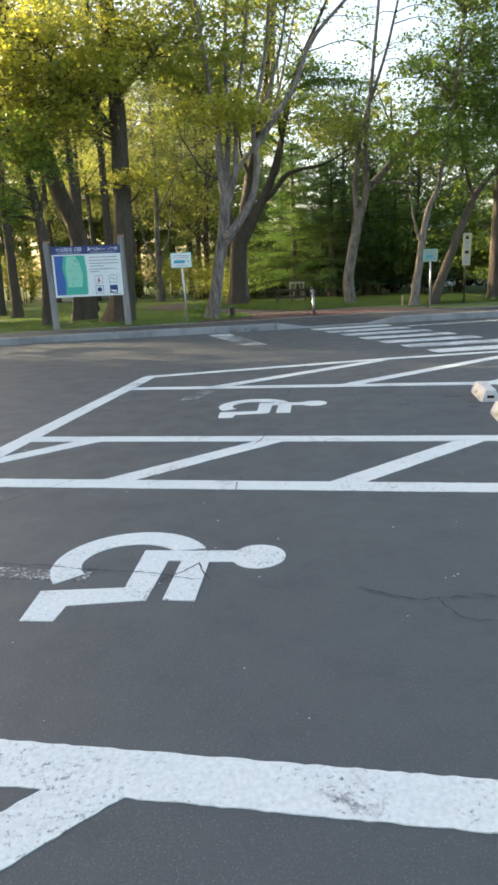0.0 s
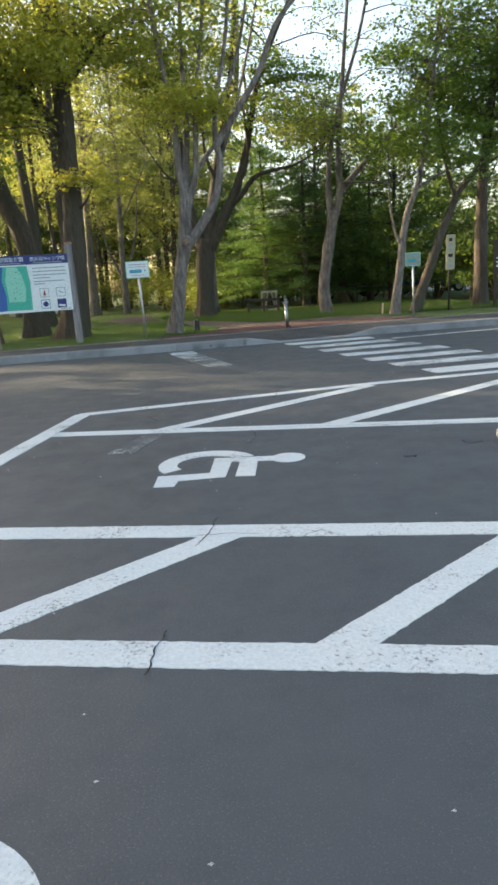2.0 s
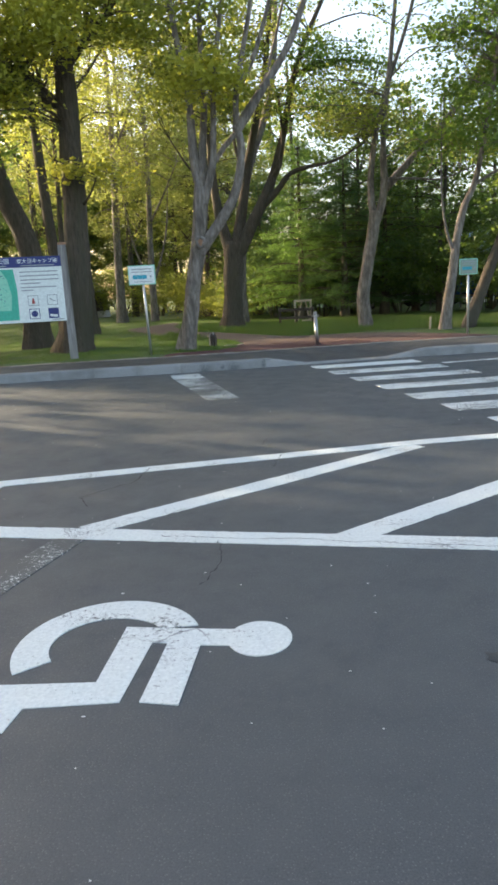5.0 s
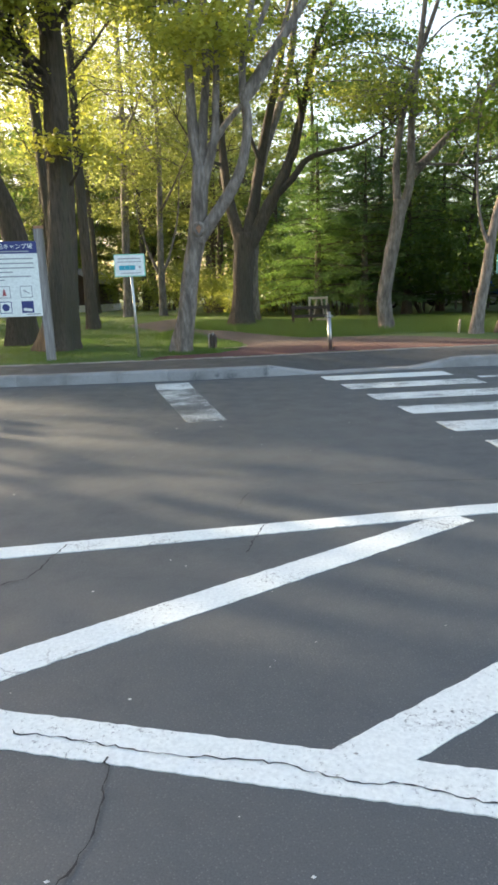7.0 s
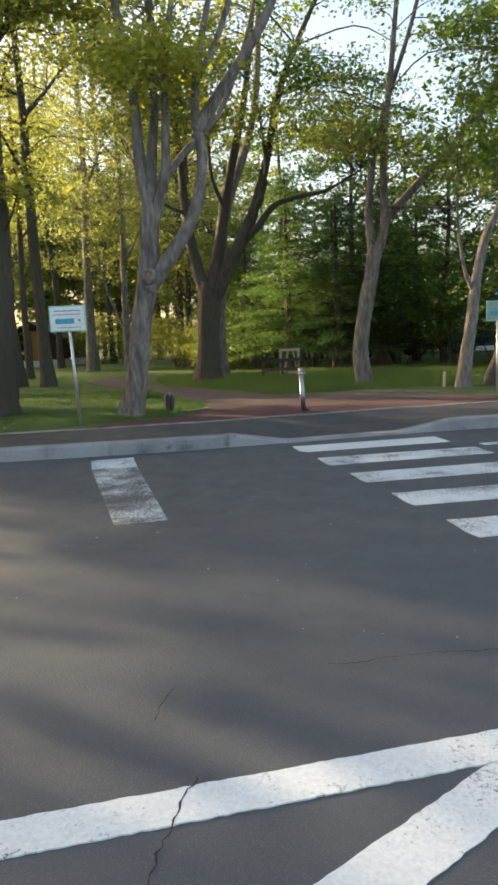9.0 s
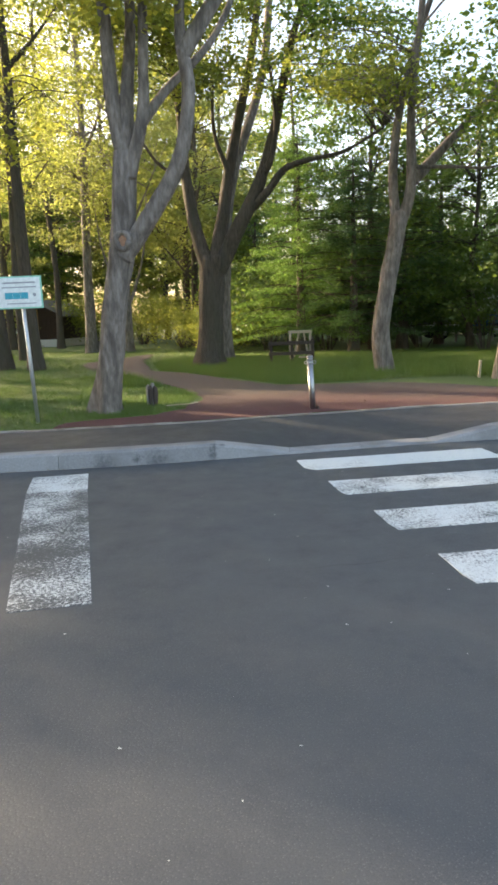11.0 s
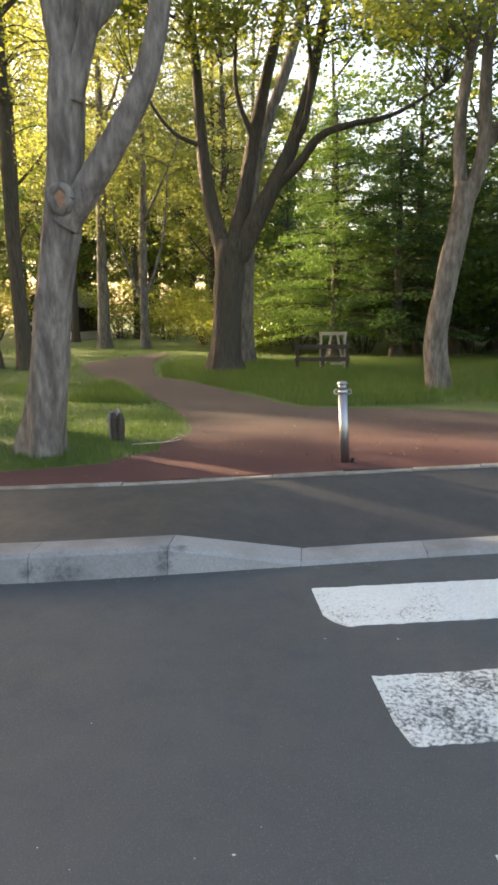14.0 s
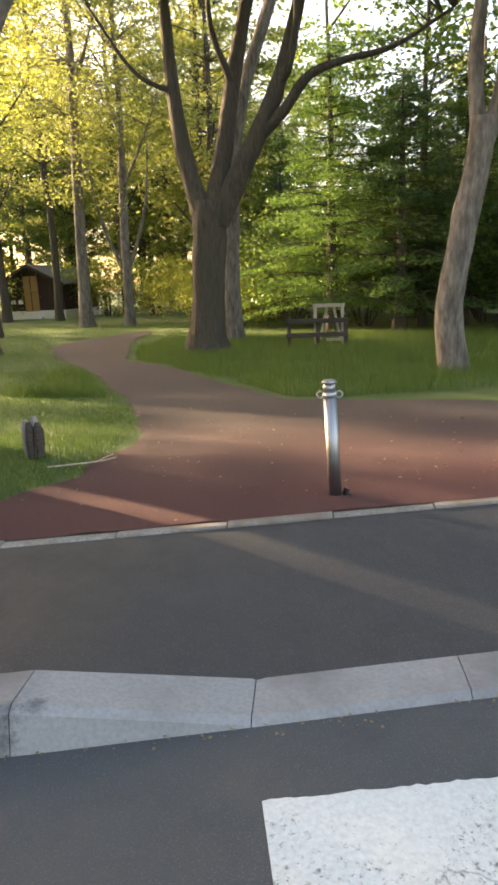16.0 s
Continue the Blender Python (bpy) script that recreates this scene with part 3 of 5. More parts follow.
# ---- trees ----
def smooth_line(points, per=6):
    """A rounded line through the points."""
    p = [Vector(q) for q in points]
    p = [p[0] * 2 - p[1]] + p + [p[-1] * 2 - p[-2]]
    out = []
    for i in range(1, len(p) - 2):
        for k in range(per):
            t = k / per
            out.append(0.5 * ((2 * p[i]) + (p[i + 1] - p[i - 1]) * t + (2 * p[i - 1] - 5 * p[i] + 4 * p[i + 1] - p[i + 2]) * t * t + (3 * p[i] - p[i - 1] - 3 * p[i + 1] + p[i + 2]) * t ** 3))
    out.append(p[-2])
    return out


def tube(verts, faces, line, radii, sides, flare=0.0, rough=0.0, seed=0.0):
    first = len(verts)
    ref = Vector((1, 0, 0))
    for i, p in enumerate(line):
        d = (line[min(i + 1, len(line) - 1)] - line[max(i - 1, 0)]).normalized()
        side = ref - d * ref.dot(d)
        if side.length < 0.2:
            side = Vector((0, 1, 0)) - d * d.y
        side.normalize()
        ref = side
        up = d.cross(side)
        for k in range(sides):
            a = math.tau * k / sides
            r = radii[i]
            if flare:
                foot = math.exp(-max(0.0, p.z) / 0.28)
                r *= 1 + flare * foot * (0.75 + 0.6 * math.sin(3 * a + seed) + 0.35 * math.sin(5 * a + 2 * seed))
            if flare:
                r *= 1 + 0.055 * math.sin(5 * a + seed + 0.5 * p.z) + 0.04 * math.sin(8 * a - 0.7 * p.z)
            if rough:
                r *= 1 + rough * noise.noise((math.cos(a) * 1.4 + seed, math.sin(a) * 1.4, p.z * 1.7)) + rough * 0.6 * noise.noise((math.cos(a) * 4 + seed, math.sin(a) * 4, p.z * 5))
            verts.append(p + (side * math.cos(a) + up * math.sin(a)) * r)
    for i in range(len(line) - 1):
        for k in range(sides):
            a, b = first + i * sides + k, first + i * sides + (k + 1) % sides
            faces.append((a, b, b + sides, a + sides))
    faces.append(tuple(first + (len(line) - 1) * sides + k for k in range(sides)))


def leaf_mesh(name, centres, sizes, rs, material, parent, droop=0.25, width=0.36, up=1.0):
    """One mesh of many small folded leaves."""
    n = len(centres)
    c = np.asarray(centres)
    s = np.asarray(sizes)[:, None]
    d = rs.normal(size=(n, 3))
    d[:, 2] = d[:, 2] * 0.35 - droop
    d /= np.linalg.norm(d, axis=1)[:, None]
    nn = rs.normal(size=(n, 3)) * 0.75
    nn[:, 2] += up
    w = np.cross(nn, d)
    w /= np.linalg.norm(w, axis=1)[:, None] + 1e-9
    nn = np.cross(d, w)
    v = np.empty((n, 4, 3))
    v[:, 0] = c - d * s * 0.5
    v[:, 1] = c + w * s * width + nn * s * 0.12 - d * s * 0.06
    v[:, 2] = c + d * s * 0.5
    v[:, 3] = c - w * s * width + nn * s * 0.12 - d * s * 0.06
    me = bpy.data.meshes.new(name)
    me.vertices.add(n * 4)
    me.vertices.foreach_set("co", v.reshape(-1))
    me.loops.add(n * 4)
    me.loops.foreach_set("vertex_index", np.arange(n * 4))
    me.polygons.add(n)
    me.polygons.foreach_set("loop_start", np.arange(n) * 4)
    me.polygons.foreach_set("loop_total", np.full(n, 4))
    me.materials.append(material)
    me.update()
    me.validate()
    ob = new(name, me)
    ob.parent = parent
    return ob


def tree(base, stems, crown, seed, bark, leaf, label, leaf_size=0.11, per_clump=80, sides=14, flare=0.7, clump=0.55, knots=(), name="tree", at=None, grow=1.0):
    """stems: (points round the base, first radius, last radius). crown: ellipsoids (x, y, z, rx, ry, rz, clumps). The grown tree stands at a place, at a size."""
    rs = np.random.RandomState(seed)
    e = thing(name, base, label, "tree")
    b = Vector(base)
    verts, faces, samples = [], [], []
    for i, (pts, r0, r1) in enumerate(stems):
        line = smooth_line([Vector(p) - b for p in pts])
        if i == 0:
            line[0].z -= 0.12
        m = len(line) - 1
        radii = [r0 + (r1 - r0) * (k / m) ** 0.8 for k in range(m + 1)]
        tube(verts, faces, line, radii, sides if r0 > 0.09 else 8, flare if i == 0 else 0, 0.13, seed + i)
        lo = 0.45 if i == 0 else 0.25
        samples += [(line[k], radii[k]) for k in range(m + 1) if k >= m * lo]
    sprays = {}
    where = np.array([p[:] for p, _ in samples])
    for cx, cy, cz, rx, ry, rz, count, *kind in crown:
        for _ in range(count):
            q = rs.normal(size=3)
            q *= (rs.uniform(0.15, 1.0) ** 0.5) / np.linalg.norm(q)
            q = np.array((cx, cy, cz)) - np.array(base) + q * (rx, ry, rz)
            gap = np.linalg.norm((where - q) * (1, 1, 1.3), axis=1) + np.maximum(0, where[:, 2] - q[2]) * 1.2
            k = int(np.argmin(gap))
            a, ra = samples[k]
            p = Vector(q)
            span = (p - a).length
            if span > 0.15:
                mid = a.lerp(p, 0.5) + Vector((rs.uniform(-0.15, 0.15), rs.uniform(-0.15, 0.15), 0.12)) * span
                r = min(ra * 0.5, 0.008 + 0.008 * span)
                twig = smooth_line([a, mid, p, p + (p - mid) * 0.35], 3)
                tube(verts, faces, twig, [r + (0.003 - r) * j / (len(twig) - 1) for j in range(len(twig))], 5)
            size = clump * rs.uniform(0.6, 1.35)
            n = int(per_clump * rs.uniform(0.55, 1.4))
            off = rs.normal(size=(n, 3)) * (0.55, 0.55, 0.24) * size
            lump = p + (p - a).normalized() * 0.1 if span > 0.05 else p
            tgt, ts = sprays.setdefault(kind[0] if kind else "own", ([], []))
            tgt.append(off + np.array(lump))
            ts.append(leaf_size * rs.uniform(0.6, 1.3, n))
    link_mesh("trunk", verts, faces, bark, e, "", True)
    for key, (centres, sizes) in sprays.items():
        leaf_mesh("crown" if key == "own" else "leaf_spray", np.concatenate(centres), np.concatenate(sizes), rs, {"own": leaf, "sunlit": M_LEAF_SUNLIT, "lit_side": M_LEAF_MAPLE}[key], e)
    for x, y, z, r in knots:
        kv, kf = [], []
        c = Vector((x, y, z)) - b
        ring = [c + Vector((r * math.cos(t) * (1 + 0.12 * math.sin(3 * t)), -0.012 * math.cos(2 * t), 1.15 * r * math.sin(t))) for t in np.linspace(0, math.tau, 19)]
        tube(kv, kf, ring, [0.038] * 19, 8, 0, 0.2, seed)
        link_mesh("scar_rim", kv, kf, bark, e, "swollen bark round a lost branch", True)
        scar = bmesh.new()
        bmesh.ops.create_cone(scar, cap_ends=True, segments=16, radius1=r, radius2=r * 0.85, depth=0.12, matrix=Matrix.Translation(c + Vector((0, 0.05, 0))) @ pose(0, 0, 0, 90))
        part("branch_scar", scar, M_POST_TOP, e, "bare orange-brown wood of a lost branch")
    x, y = at or base[:2]
    e.matrix_world = pose(x, y, lawn_z(x, y) - 0.01) @ Matrix.Scale(grow, 4)
    return e


# pale maple with many upright stems beside the kerb
# one yellow spray low in the crown is coloured as sunlit
tree((-1.19, 19.38, 0.2), [
    ([(-1.19, 19.38, 0.2), (-1.06, 19.33, 0.9), (-0.93, 19.28, 1.7), (-0.76, 19.18, 2.5), (-0.66, 19.18, 3.5)], 0.178, 0.145),
    ([(-0.66, 19.18, 3.4), (-0.77, 19.18, 4.2), (-0.79, 19.13, 5.1), (-0.97, 19.03, 6.4), (-1.24, 18.93, 8.5), (-1.49, 18.73, 11)], 0.115, 0.03),
    ([(-0.65, 19.18, 3.4), (-0.59, 19.23, 4.2), (-0.51, 19.33, 5.1), (-0.49, 19.43, 7.0), (-0.29, 19.63, 10)], 0.11, 0.03),
    ([(-0.61, 19.13, 3.2), (-0.39, 19.08, 3.9), (-0.32, 19.03, 4.6), (-0.23, 18.93, 5.6), (0.06, 18.93, 7.4), (0.31, 18.83, 10)], 0.095, 0.025),
    ([(-0.75, 19.15, 2.25), (-0.34, 19.08, 2.75), (0.06, 18.98, 3.35), (0.21, 18.93, 4.1), (0.14, 18.93, 4.7), (0.21, 18.93, 5.4), (0.56, 18.93, 7.0), (0.76, 18.93, 9.5)], 0.13, 0.03),
    ([(0.15, 18.93, 4.5), (0.56, 18.93, 5.05), (1.21, 18.93, 5.95), (1.71, 18.93, 7.0), (2.71, 18.83, 8.0), (3.61, 18.73, 9.2)], 0.10, 0.03),
    ([(0.19, 18.93, 5.2), (0.61, 19.03, 6.0), (1.01, 19.13, 7.4), (1.21, 19.13, 9.5)], 0.06, 0.02),
    ([(-0.65, 19.23, 3.6), (-0.19, 19.63, 4.3), (0.51, 20.13, 5.2), (1.01, 20.53, 6.6), (1.61, 20.73, 9)], 0.08, 0.02),
], [(-0.79, 19.13, 9.0, 3.0, 2.6, 2.0, 95), (1.41, 18.93, 9.2, 2.4, 2.0, 1.3, 9), (-0.45, 18.62, 5.35, 0.85, 0.45, 0.42, 20, "sunlit"), (-0.59, 19.23, 6.9, 1.5, 1.4, 0.8, 14)],
    11, M_BARK_PALE, M_LEAF_MAPLE, "pale grey maple forking into many upright stems on the grass", knots=((-0.72, 19.00, 2.42, 0.085),), sides=18, flare=0.45, at=(-1.12, 19.66), grow=1.05)

# dark forked oak behind the path
# lit side of the crown is coloured in with a lighter leaf material
tree((-0.65, 27.4, 0.2), [
    ([(-0.65, 27.4, 0.2), (-0.57, 27.4, 1.1), (-0.52, 27.4, 2.0), (-0.42, 27.4, 2.95)], 0.30, 0.31),
    ([(-0.50, 27.4, 2.45), (-0.82, 27.4, 3.6), (-1.00, 27.4, 4.9), (-1.12, 27.3, 7.0), (-1.7, 27.2, 10.5)], 0.215, 0.05),
    ([(-0.36, 27.4, 2.7), (-0.14, 27.5, 3.9), (0.22, 27.6, 5.7), (0.80, 27.8, 8.2), (1.2, 28, 11.5)], 0.225, 0.05),
    ([(-0.32, 27.4, 2.6), (0.28, 27.35, 3.65), (0.80, 27.3, 4.65), (1.22, 27.3, 5.9), (1.75, 27.2, 8.0), (3.0, 27, 10.5)], 0.235, 0.05),
    ([(0.40, 27.35, 3.9), (0.95, 27.2, 4.35), (1.4, 27.1, 4.85), (2.0, 27.0, 5.02), (2.8, 26.9, 5.15), (3.7, 26.8, 5.6)], 0.125, 0.025),
    ([(0.86, 27.3, 4.8), (1.08, 27.1, 5.1), (1.22, 27.0, 5.9), (1.1, 26.9, 7.2)], 0.11, 0.03),
    ([(-0.97, 27.4, 4.8), (-1.6, 27.1, 5.1), (-2.2, 26.8, 6.0)], 0.06, 0.02),
    ([(0.05, 27.5, 4.9), (-0.25, 27.2, 5.8), (-0.2, 27.0, 7.0)], 0.08, 0.02),
], [(-0.9, 27.2, 9.8, 3.6, 3.0, 2.4, 95, "lit_side"), (3.7, 26.6, 7.1, 1.3, 0.9, 1.2, 26), (2.2, 26.5, 7.4, 0.9, 0.7, 1.1, 18), (2.6, 27.0, 8.6, 2.2, 1.8, 1.5, 12), (-1.6, 26.8, 7.0, 1.4, 1.2, 0.9, 26, "lit_side"), (3.2, 26.8, 6.0, 1.1, 0.9, 0.5, 14), (2.6, 26.6, 6.9, 1.9, 1.2, 1.1, 16), (-0.3, 26.4, 7.1, 1.9, 0.9, 1.0, 40, "lit_side"), (0.4, 26.5, 8.6, 2.2, 1.0, 0.9, 16, "lit_side"), (-2.0, 26.6, 8.4, 1.6, 1.0, 1.0, 40, "lit_side")],
    12, M_BARK_DARK, M_LEAF_GREEN, "large dark-barked oak forking into thick limbs beside the path", sides=18, flare=0.55, leaf_size=0.10, per_clump=100, at=(-0.58, 30.00), grow=1.16)
tree((-0.45, 29.6, 0.2), [
    ([(-0.45, 29.6, 0.2), (-0.40, 29.6, 2.5), (-0.1, 29.6, 5.0), (0.9, 29.7, 8.0), (1.2, 29.8, 12)], 0.21, 0.08),
], [(0.8, 29.8, 10.5, 2.6, 2.2, 2.2, 14)], 13, M_BARK_PALE, M_LEAF_GREEN, "slender grey tree standing close behind the oak", flare=0.3, leaf_size=0.14, at=(-0.25, 32.67), grow=1.18)

# pale leaning tree right of the path
tree((3.25, 24.0, 0.2), [
    ([(3.30, 24.0, 0.2), (3.22, 24.0, 1.0), (3.36, 24.0, 2.0), (3.50, 24.0, 2.7), (3.58, 24.0, 3.3)], 0.178, 0.15),
    ([(3.56, 24.0, 2.95), (3.80, 24.0, 3.7), (3.80, 24.0, 5.1), (3.95, 23.9, 6.8), (4.2, 23.8, 9.5)], 0.13, 0.04),
    ([(3.54, 24.05, 3.0), (3.48, 24.1, 4.2), (3.75, 24.1, 5.8), (4.5, 24.2, 8.0), (5, 24.3, 10)], 0.11, 0.03),
    ([(3.9, 24.3, 3.9), (4.6, 24.6, 4.6), (5.6, 24.8, 5.6), (6.6, 25, 7.0), (7.6, 25.2, 9)], 0.12, 0.03),
    ([(3.85, 24.0, 4.1), (4.6, 23.9, 4.05), (5.3, 23.8, 4.0), (6.2, 23.7, 4.3)], 0.045, 0.012),
], [(4.4, 23.8, 8.8, 2.2, 1.8, 1.6, 8), (5.0, 23.9, 10.8, 2.4, 1.8, 1.2, 9), (6.8, 24.8, 8.2, 1.9, 1.6, 1.6, 13), (2.6, 23.8, 6.0, 1.1, 1.0, 0.7, 16), (5.8, 23.6, 5.0, 1.4, 1.0, 0.7, 10), (4.3, 23.6, 5.2, 1.0, 0.8, 0.5, 6), (4.9, 23.3, 5.0, 1.7, 0.9, 0.5, 14), (6.0, 23.2, 6.4, 1.5, 0.9, 0.8, 9), (2.7, 23.4, 5.4, 0.9, 0.6, 0.4, 12)],
    14, M_BARK_PALE, M_LEAF_MAPLE, "pale-barked leaning tree with a scarred trunk in tall grass", sides=16, flare=0.3, leaf_size=0.085, per_clump=95, at=(3.76, 25.32), grow=1.12)

tree((5.25, 21.9, 0.2), [
    ([(5.2, 21.9, 0.2), (5.38, 21.9, 1.5), (5.5, 21.9, 2.5), (5.66, 21.9, 3.2), (5.95, 21.9, 3.9), (6.2, 21.8, 5.5), (6.5, 21.6, 8.5)], 0.14, 0.04),
    ([(5.45, 21.9, 2.1), (5.2, 21.8, 2.7), (5.05, 21.7, 3.6), (5.0, 21.6, 5.0)], 0.05, 0.015),
    ([(5.85, 21.9, 3.7), (6.6, 21.7, 4.1), (7.4, 21.5, 4.3)], 0.05, 0.015),
], [(6.4, 21.6, 7.0, 2.0, 1.6, 1.6, 58), (6.8, 21.4, 9.8, 2.2, 1.6, 1.6, 58), (5.0, 21.5, 5.2, 1.2, 0.9, 0.8, 22), (7.2, 21.4, 4.6, 1.1, 0.8, 0.6, 18)],
    15, M_BARK_PALE, M_LEAF_GREEN, "slim grey tree with low leafy branches", flare=0.4, at=(5.62, 22.90), grow=1.05)
tree((6.1, 22.6, 0.2), [
    ([(6.1, 22.6, 0.2), (6.6, 22.7, 1.5), (7.15, 22.9, 2.8), (7.7, 23.1, 3.8), (8.6, 23.2, 4.8), (9.6, 23.3, 7.0)], 0.17, 0.06),
    ([(7.5, 23.0, 3.5), (7.2, 23.1, 4.6), (7.0, 23.2, 6.0)], 0.08, 0.02),
], [(8.8, 23.2, 6.6, 2.2, 1.8, 1.6, 55), (7.2, 23.0, 5.8, 1.4, 1.2, 1.0, 24)],
    16, M_BARK_DARK, M_LEAF_GREEN, "dark tree leaning away over the undergrowth", flare=0.3, at=(6.30, 23.20), grow=1.04)
tree((8.35, 22.9, 0.2), [
    ([(8.35, 22.9, 0.2), (8.35, 22.9, 2.5), (8.4, 22.8, 5.0), (8.9, 22.6, 10)], 0.24, 0.1),
], [(9.0, 22.2, 7.6, 2.6, 2.0, 2.4, 140), (8.8, 22.2, 10.8, 3.0, 2.0, 1.8, 90), (9.6, 22, 5.4, 1.6, 1.2, 0.9, 26)],
    17, M_BARK_DARK, M_LEAF_GREEN, "dark upright tree at the edge of the lawn", flare=0.3, at=(8.70, 23.90), grow=1.03)

# big trunks by the information board
# front sprays of these crowns carry sunlight in their yellow leaf colour
tree((-4.1, 20.5, 0.2), [
    ([(-4.1, 20.5, 0.2), (-3.92, 20.5, 1.5), (-3.78, 20.5, 2.9), (-3.70, 20.5, 4.6), (-3.68, 20.5, 6.2), (-3.7, 20.5, 9), (-3.4, 20.5, 13)], 0.385, 0.15),
    ([(-3.7, 20.5, 5.6), (-4.6, 20.2, 6.6), (-5.6, 19.8, 7.8)], 0.09, 0.03),
    ([(-3.7, 20.5, 6.4), (-2.8, 20.2, 7.2), (-1.9, 20, 8.0)], 0.09, 0.03),
    ([(-3.5, 20.4, 3.6), (-3.2, 20.0, 3.8), (-3.0, 19.8, 4.1)], 0.035, 0.012),
], [(-4.2, 20.4, 8.8, 3.0, 2.2, 2.0, 70), (-5.4, 19.4, 6.4, 1.6, 1.0, 0.8, 36), (-2.4, 19.8, 7.4, 1.5, 1.1, 0.8, 30), (-4.9, 19.0, 5.5, 1.0, 0.7, 0.45, 16, "sunlit"), (-5.2, 18.8, 7.3, 2.3, 0.9, 1.4, 50, "sunlit"), (-3.7, 18.8, 6.7, 1.1, 0.6, 0.7, 22, "sunlit"), (-3.05, 19.8, 4.2, 0.55, 0.4, 0.3, 8, "sunlit")],
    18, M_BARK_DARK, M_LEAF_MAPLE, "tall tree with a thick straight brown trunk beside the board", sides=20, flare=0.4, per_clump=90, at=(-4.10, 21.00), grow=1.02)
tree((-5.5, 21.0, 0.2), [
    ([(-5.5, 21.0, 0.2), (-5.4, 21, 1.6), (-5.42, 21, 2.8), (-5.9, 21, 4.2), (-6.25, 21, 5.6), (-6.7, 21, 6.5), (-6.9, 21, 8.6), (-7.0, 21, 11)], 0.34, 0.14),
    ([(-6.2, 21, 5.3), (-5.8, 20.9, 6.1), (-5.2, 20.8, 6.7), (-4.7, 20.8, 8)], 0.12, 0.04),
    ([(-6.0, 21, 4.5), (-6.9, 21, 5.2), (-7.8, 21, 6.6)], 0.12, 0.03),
], [(-6.8, 20.8, 8.6, 2.4, 1.8, 2.0, 44), (-6.2, 20.0, 5.8, 1.6, 1.0, 0.9, 34), (-7.6, 19.6, 6.2, 1.4, 1.0, 0.8, 20), (-6.6, 18.9, 7.0, 1.4, 0.8, 1.0, 32, "sunlit")],
    19, M_BARK_DARK, M_LEAF_MAPLE, "dark tree whose crooked trunk leans over the board", flare=0.35, at=(-5.75, 23.00), grow=1.08)
tree((-6.15, 19.3, 0.2), [
    ([(-6.15, 19.3, 0.2), (-6.05, 19.3, 1.5), (-6.05, 19.3, 2.6), (-6.25, 19.3, 4.2), (-6.7, 19.2, 5.6), (-7.2, 19, 8)], 0.21, 0.06),
    ([(-6.1, 19.3, 3.2), (-5.8, 19.1, 4.1), (-5.9, 19.0, 5.4)], 0.08, 0.02),
], [(-7.2, 18.9, 7.4, 1.6, 1.2, 1.2, 12), (-5.9, 18.6, 4.5, 0.9, 0.6, 0.6, 16), (-7.4, 18.4, 3.4, 1.3, 0.8, 0.7, 30), (-6.8, 18.3, 5.2, 1.3, 0.8, 0.8, 26)],
    20, M_BARK_DARK, M_LEAF_GREEN, "dark-trunked tree with low leafy branches by the board", flare=0.3, at=(-6.15, 20.30), grow=1.04)


def straight_tree(x, y, r, h, seed, bark, leaf, label, lean=0.0, crown_r=2.3, low=0.5, leaf_size=0.105, clumps=80, fork=False, thick=1.25, grow=1.12):
    rr = random.Random(seed)
    top = (x + lean * h, y + rr.uniform(-0.4, 0.4), h)
    pts = [(x, y, 0.2), (x + lean * h * 0.25 + rr.uniform(-0.1, 0.1), y, h * 0.27), (x + lean * h * 0.6 + rr.uniform(-0.2, 0.2), y, h * 0.6), top]
    stems = [(pts, r, r * 0.35)]
    for k in range(4):
        f = low + (1 - low) * (k + 0.3) / 4
        z = 0.2 + h * f
        a = rr.uniform(0, math.tau)
        g = crown_r * rr.uniform(0.5, 0.8)
        s = (x + lean * h * f, y, z)
        stems.append(([s, (s[0] + g * 0.5 * math.cos(a), s[1] + g * 0.5 * math.sin(a), z + g * 0.55), (s[0] + g * math.cos(a), s[1] + g * math.sin(a), z + g * 1.2)], r * 0.38, 0.02))
    if fork:
        for sx in (-1, 1):
            stems.append(([(x, y, 2.0), (x + sx * 0.45, y, 3.0), (x + sx * 0.9, y, 4.6), (x + sx * 1.1, y, 6.5)], r * 0.45, 0.02))
    mid = 0.2 + h * (low + 1.02) / 2
    crown = [(x + lean * h * 0.8, y, mid, crown_r, crown_r, h * (1 - low) * 0.55, clumps)]
    return tree((x, y, 0.2), stems, crown, seed, bark, leaf, label, leaf_size=leaf_size, per_clump=int(60 * (0.17 / leaf_size) ** 0.5 * thick), sides=10, flare=0.3, clump=0.7, grow=grow)


straight_tree(-6.17, 31.12, 0.22, 13, 31, M_BARK_DARK, M_LEAF_MAPLE, "straight dark tree on the lawn", 0.0, 2.6, 0.42)
straight_tree(-7.45, 31.75, 0.26, 14, 32, M_BARK_DARK, M_LEAF_MAPLE, "dark tree leaning slightly on the lawn", -0.04, 2.6, 0.5)
straight_tree(-7.42, 42.41, 0.26, 15, 33, M_BARK_PALE, M_LEAF_SUNSIDE, "tall slender tree catching evening sun", 0.02, 3.0, 0.28, clumps=130)
straight_tree(-5.48, 42.06, 0.20, 13, 34, M_BARK_PALE, M_LEAF_SUNSIDE, "pale slender tree forking low on the lawn", 0.01, 2.8, 0.3, clumps=130, fork=True)
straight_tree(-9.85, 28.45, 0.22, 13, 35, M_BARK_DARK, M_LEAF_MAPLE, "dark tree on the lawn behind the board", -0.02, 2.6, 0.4)
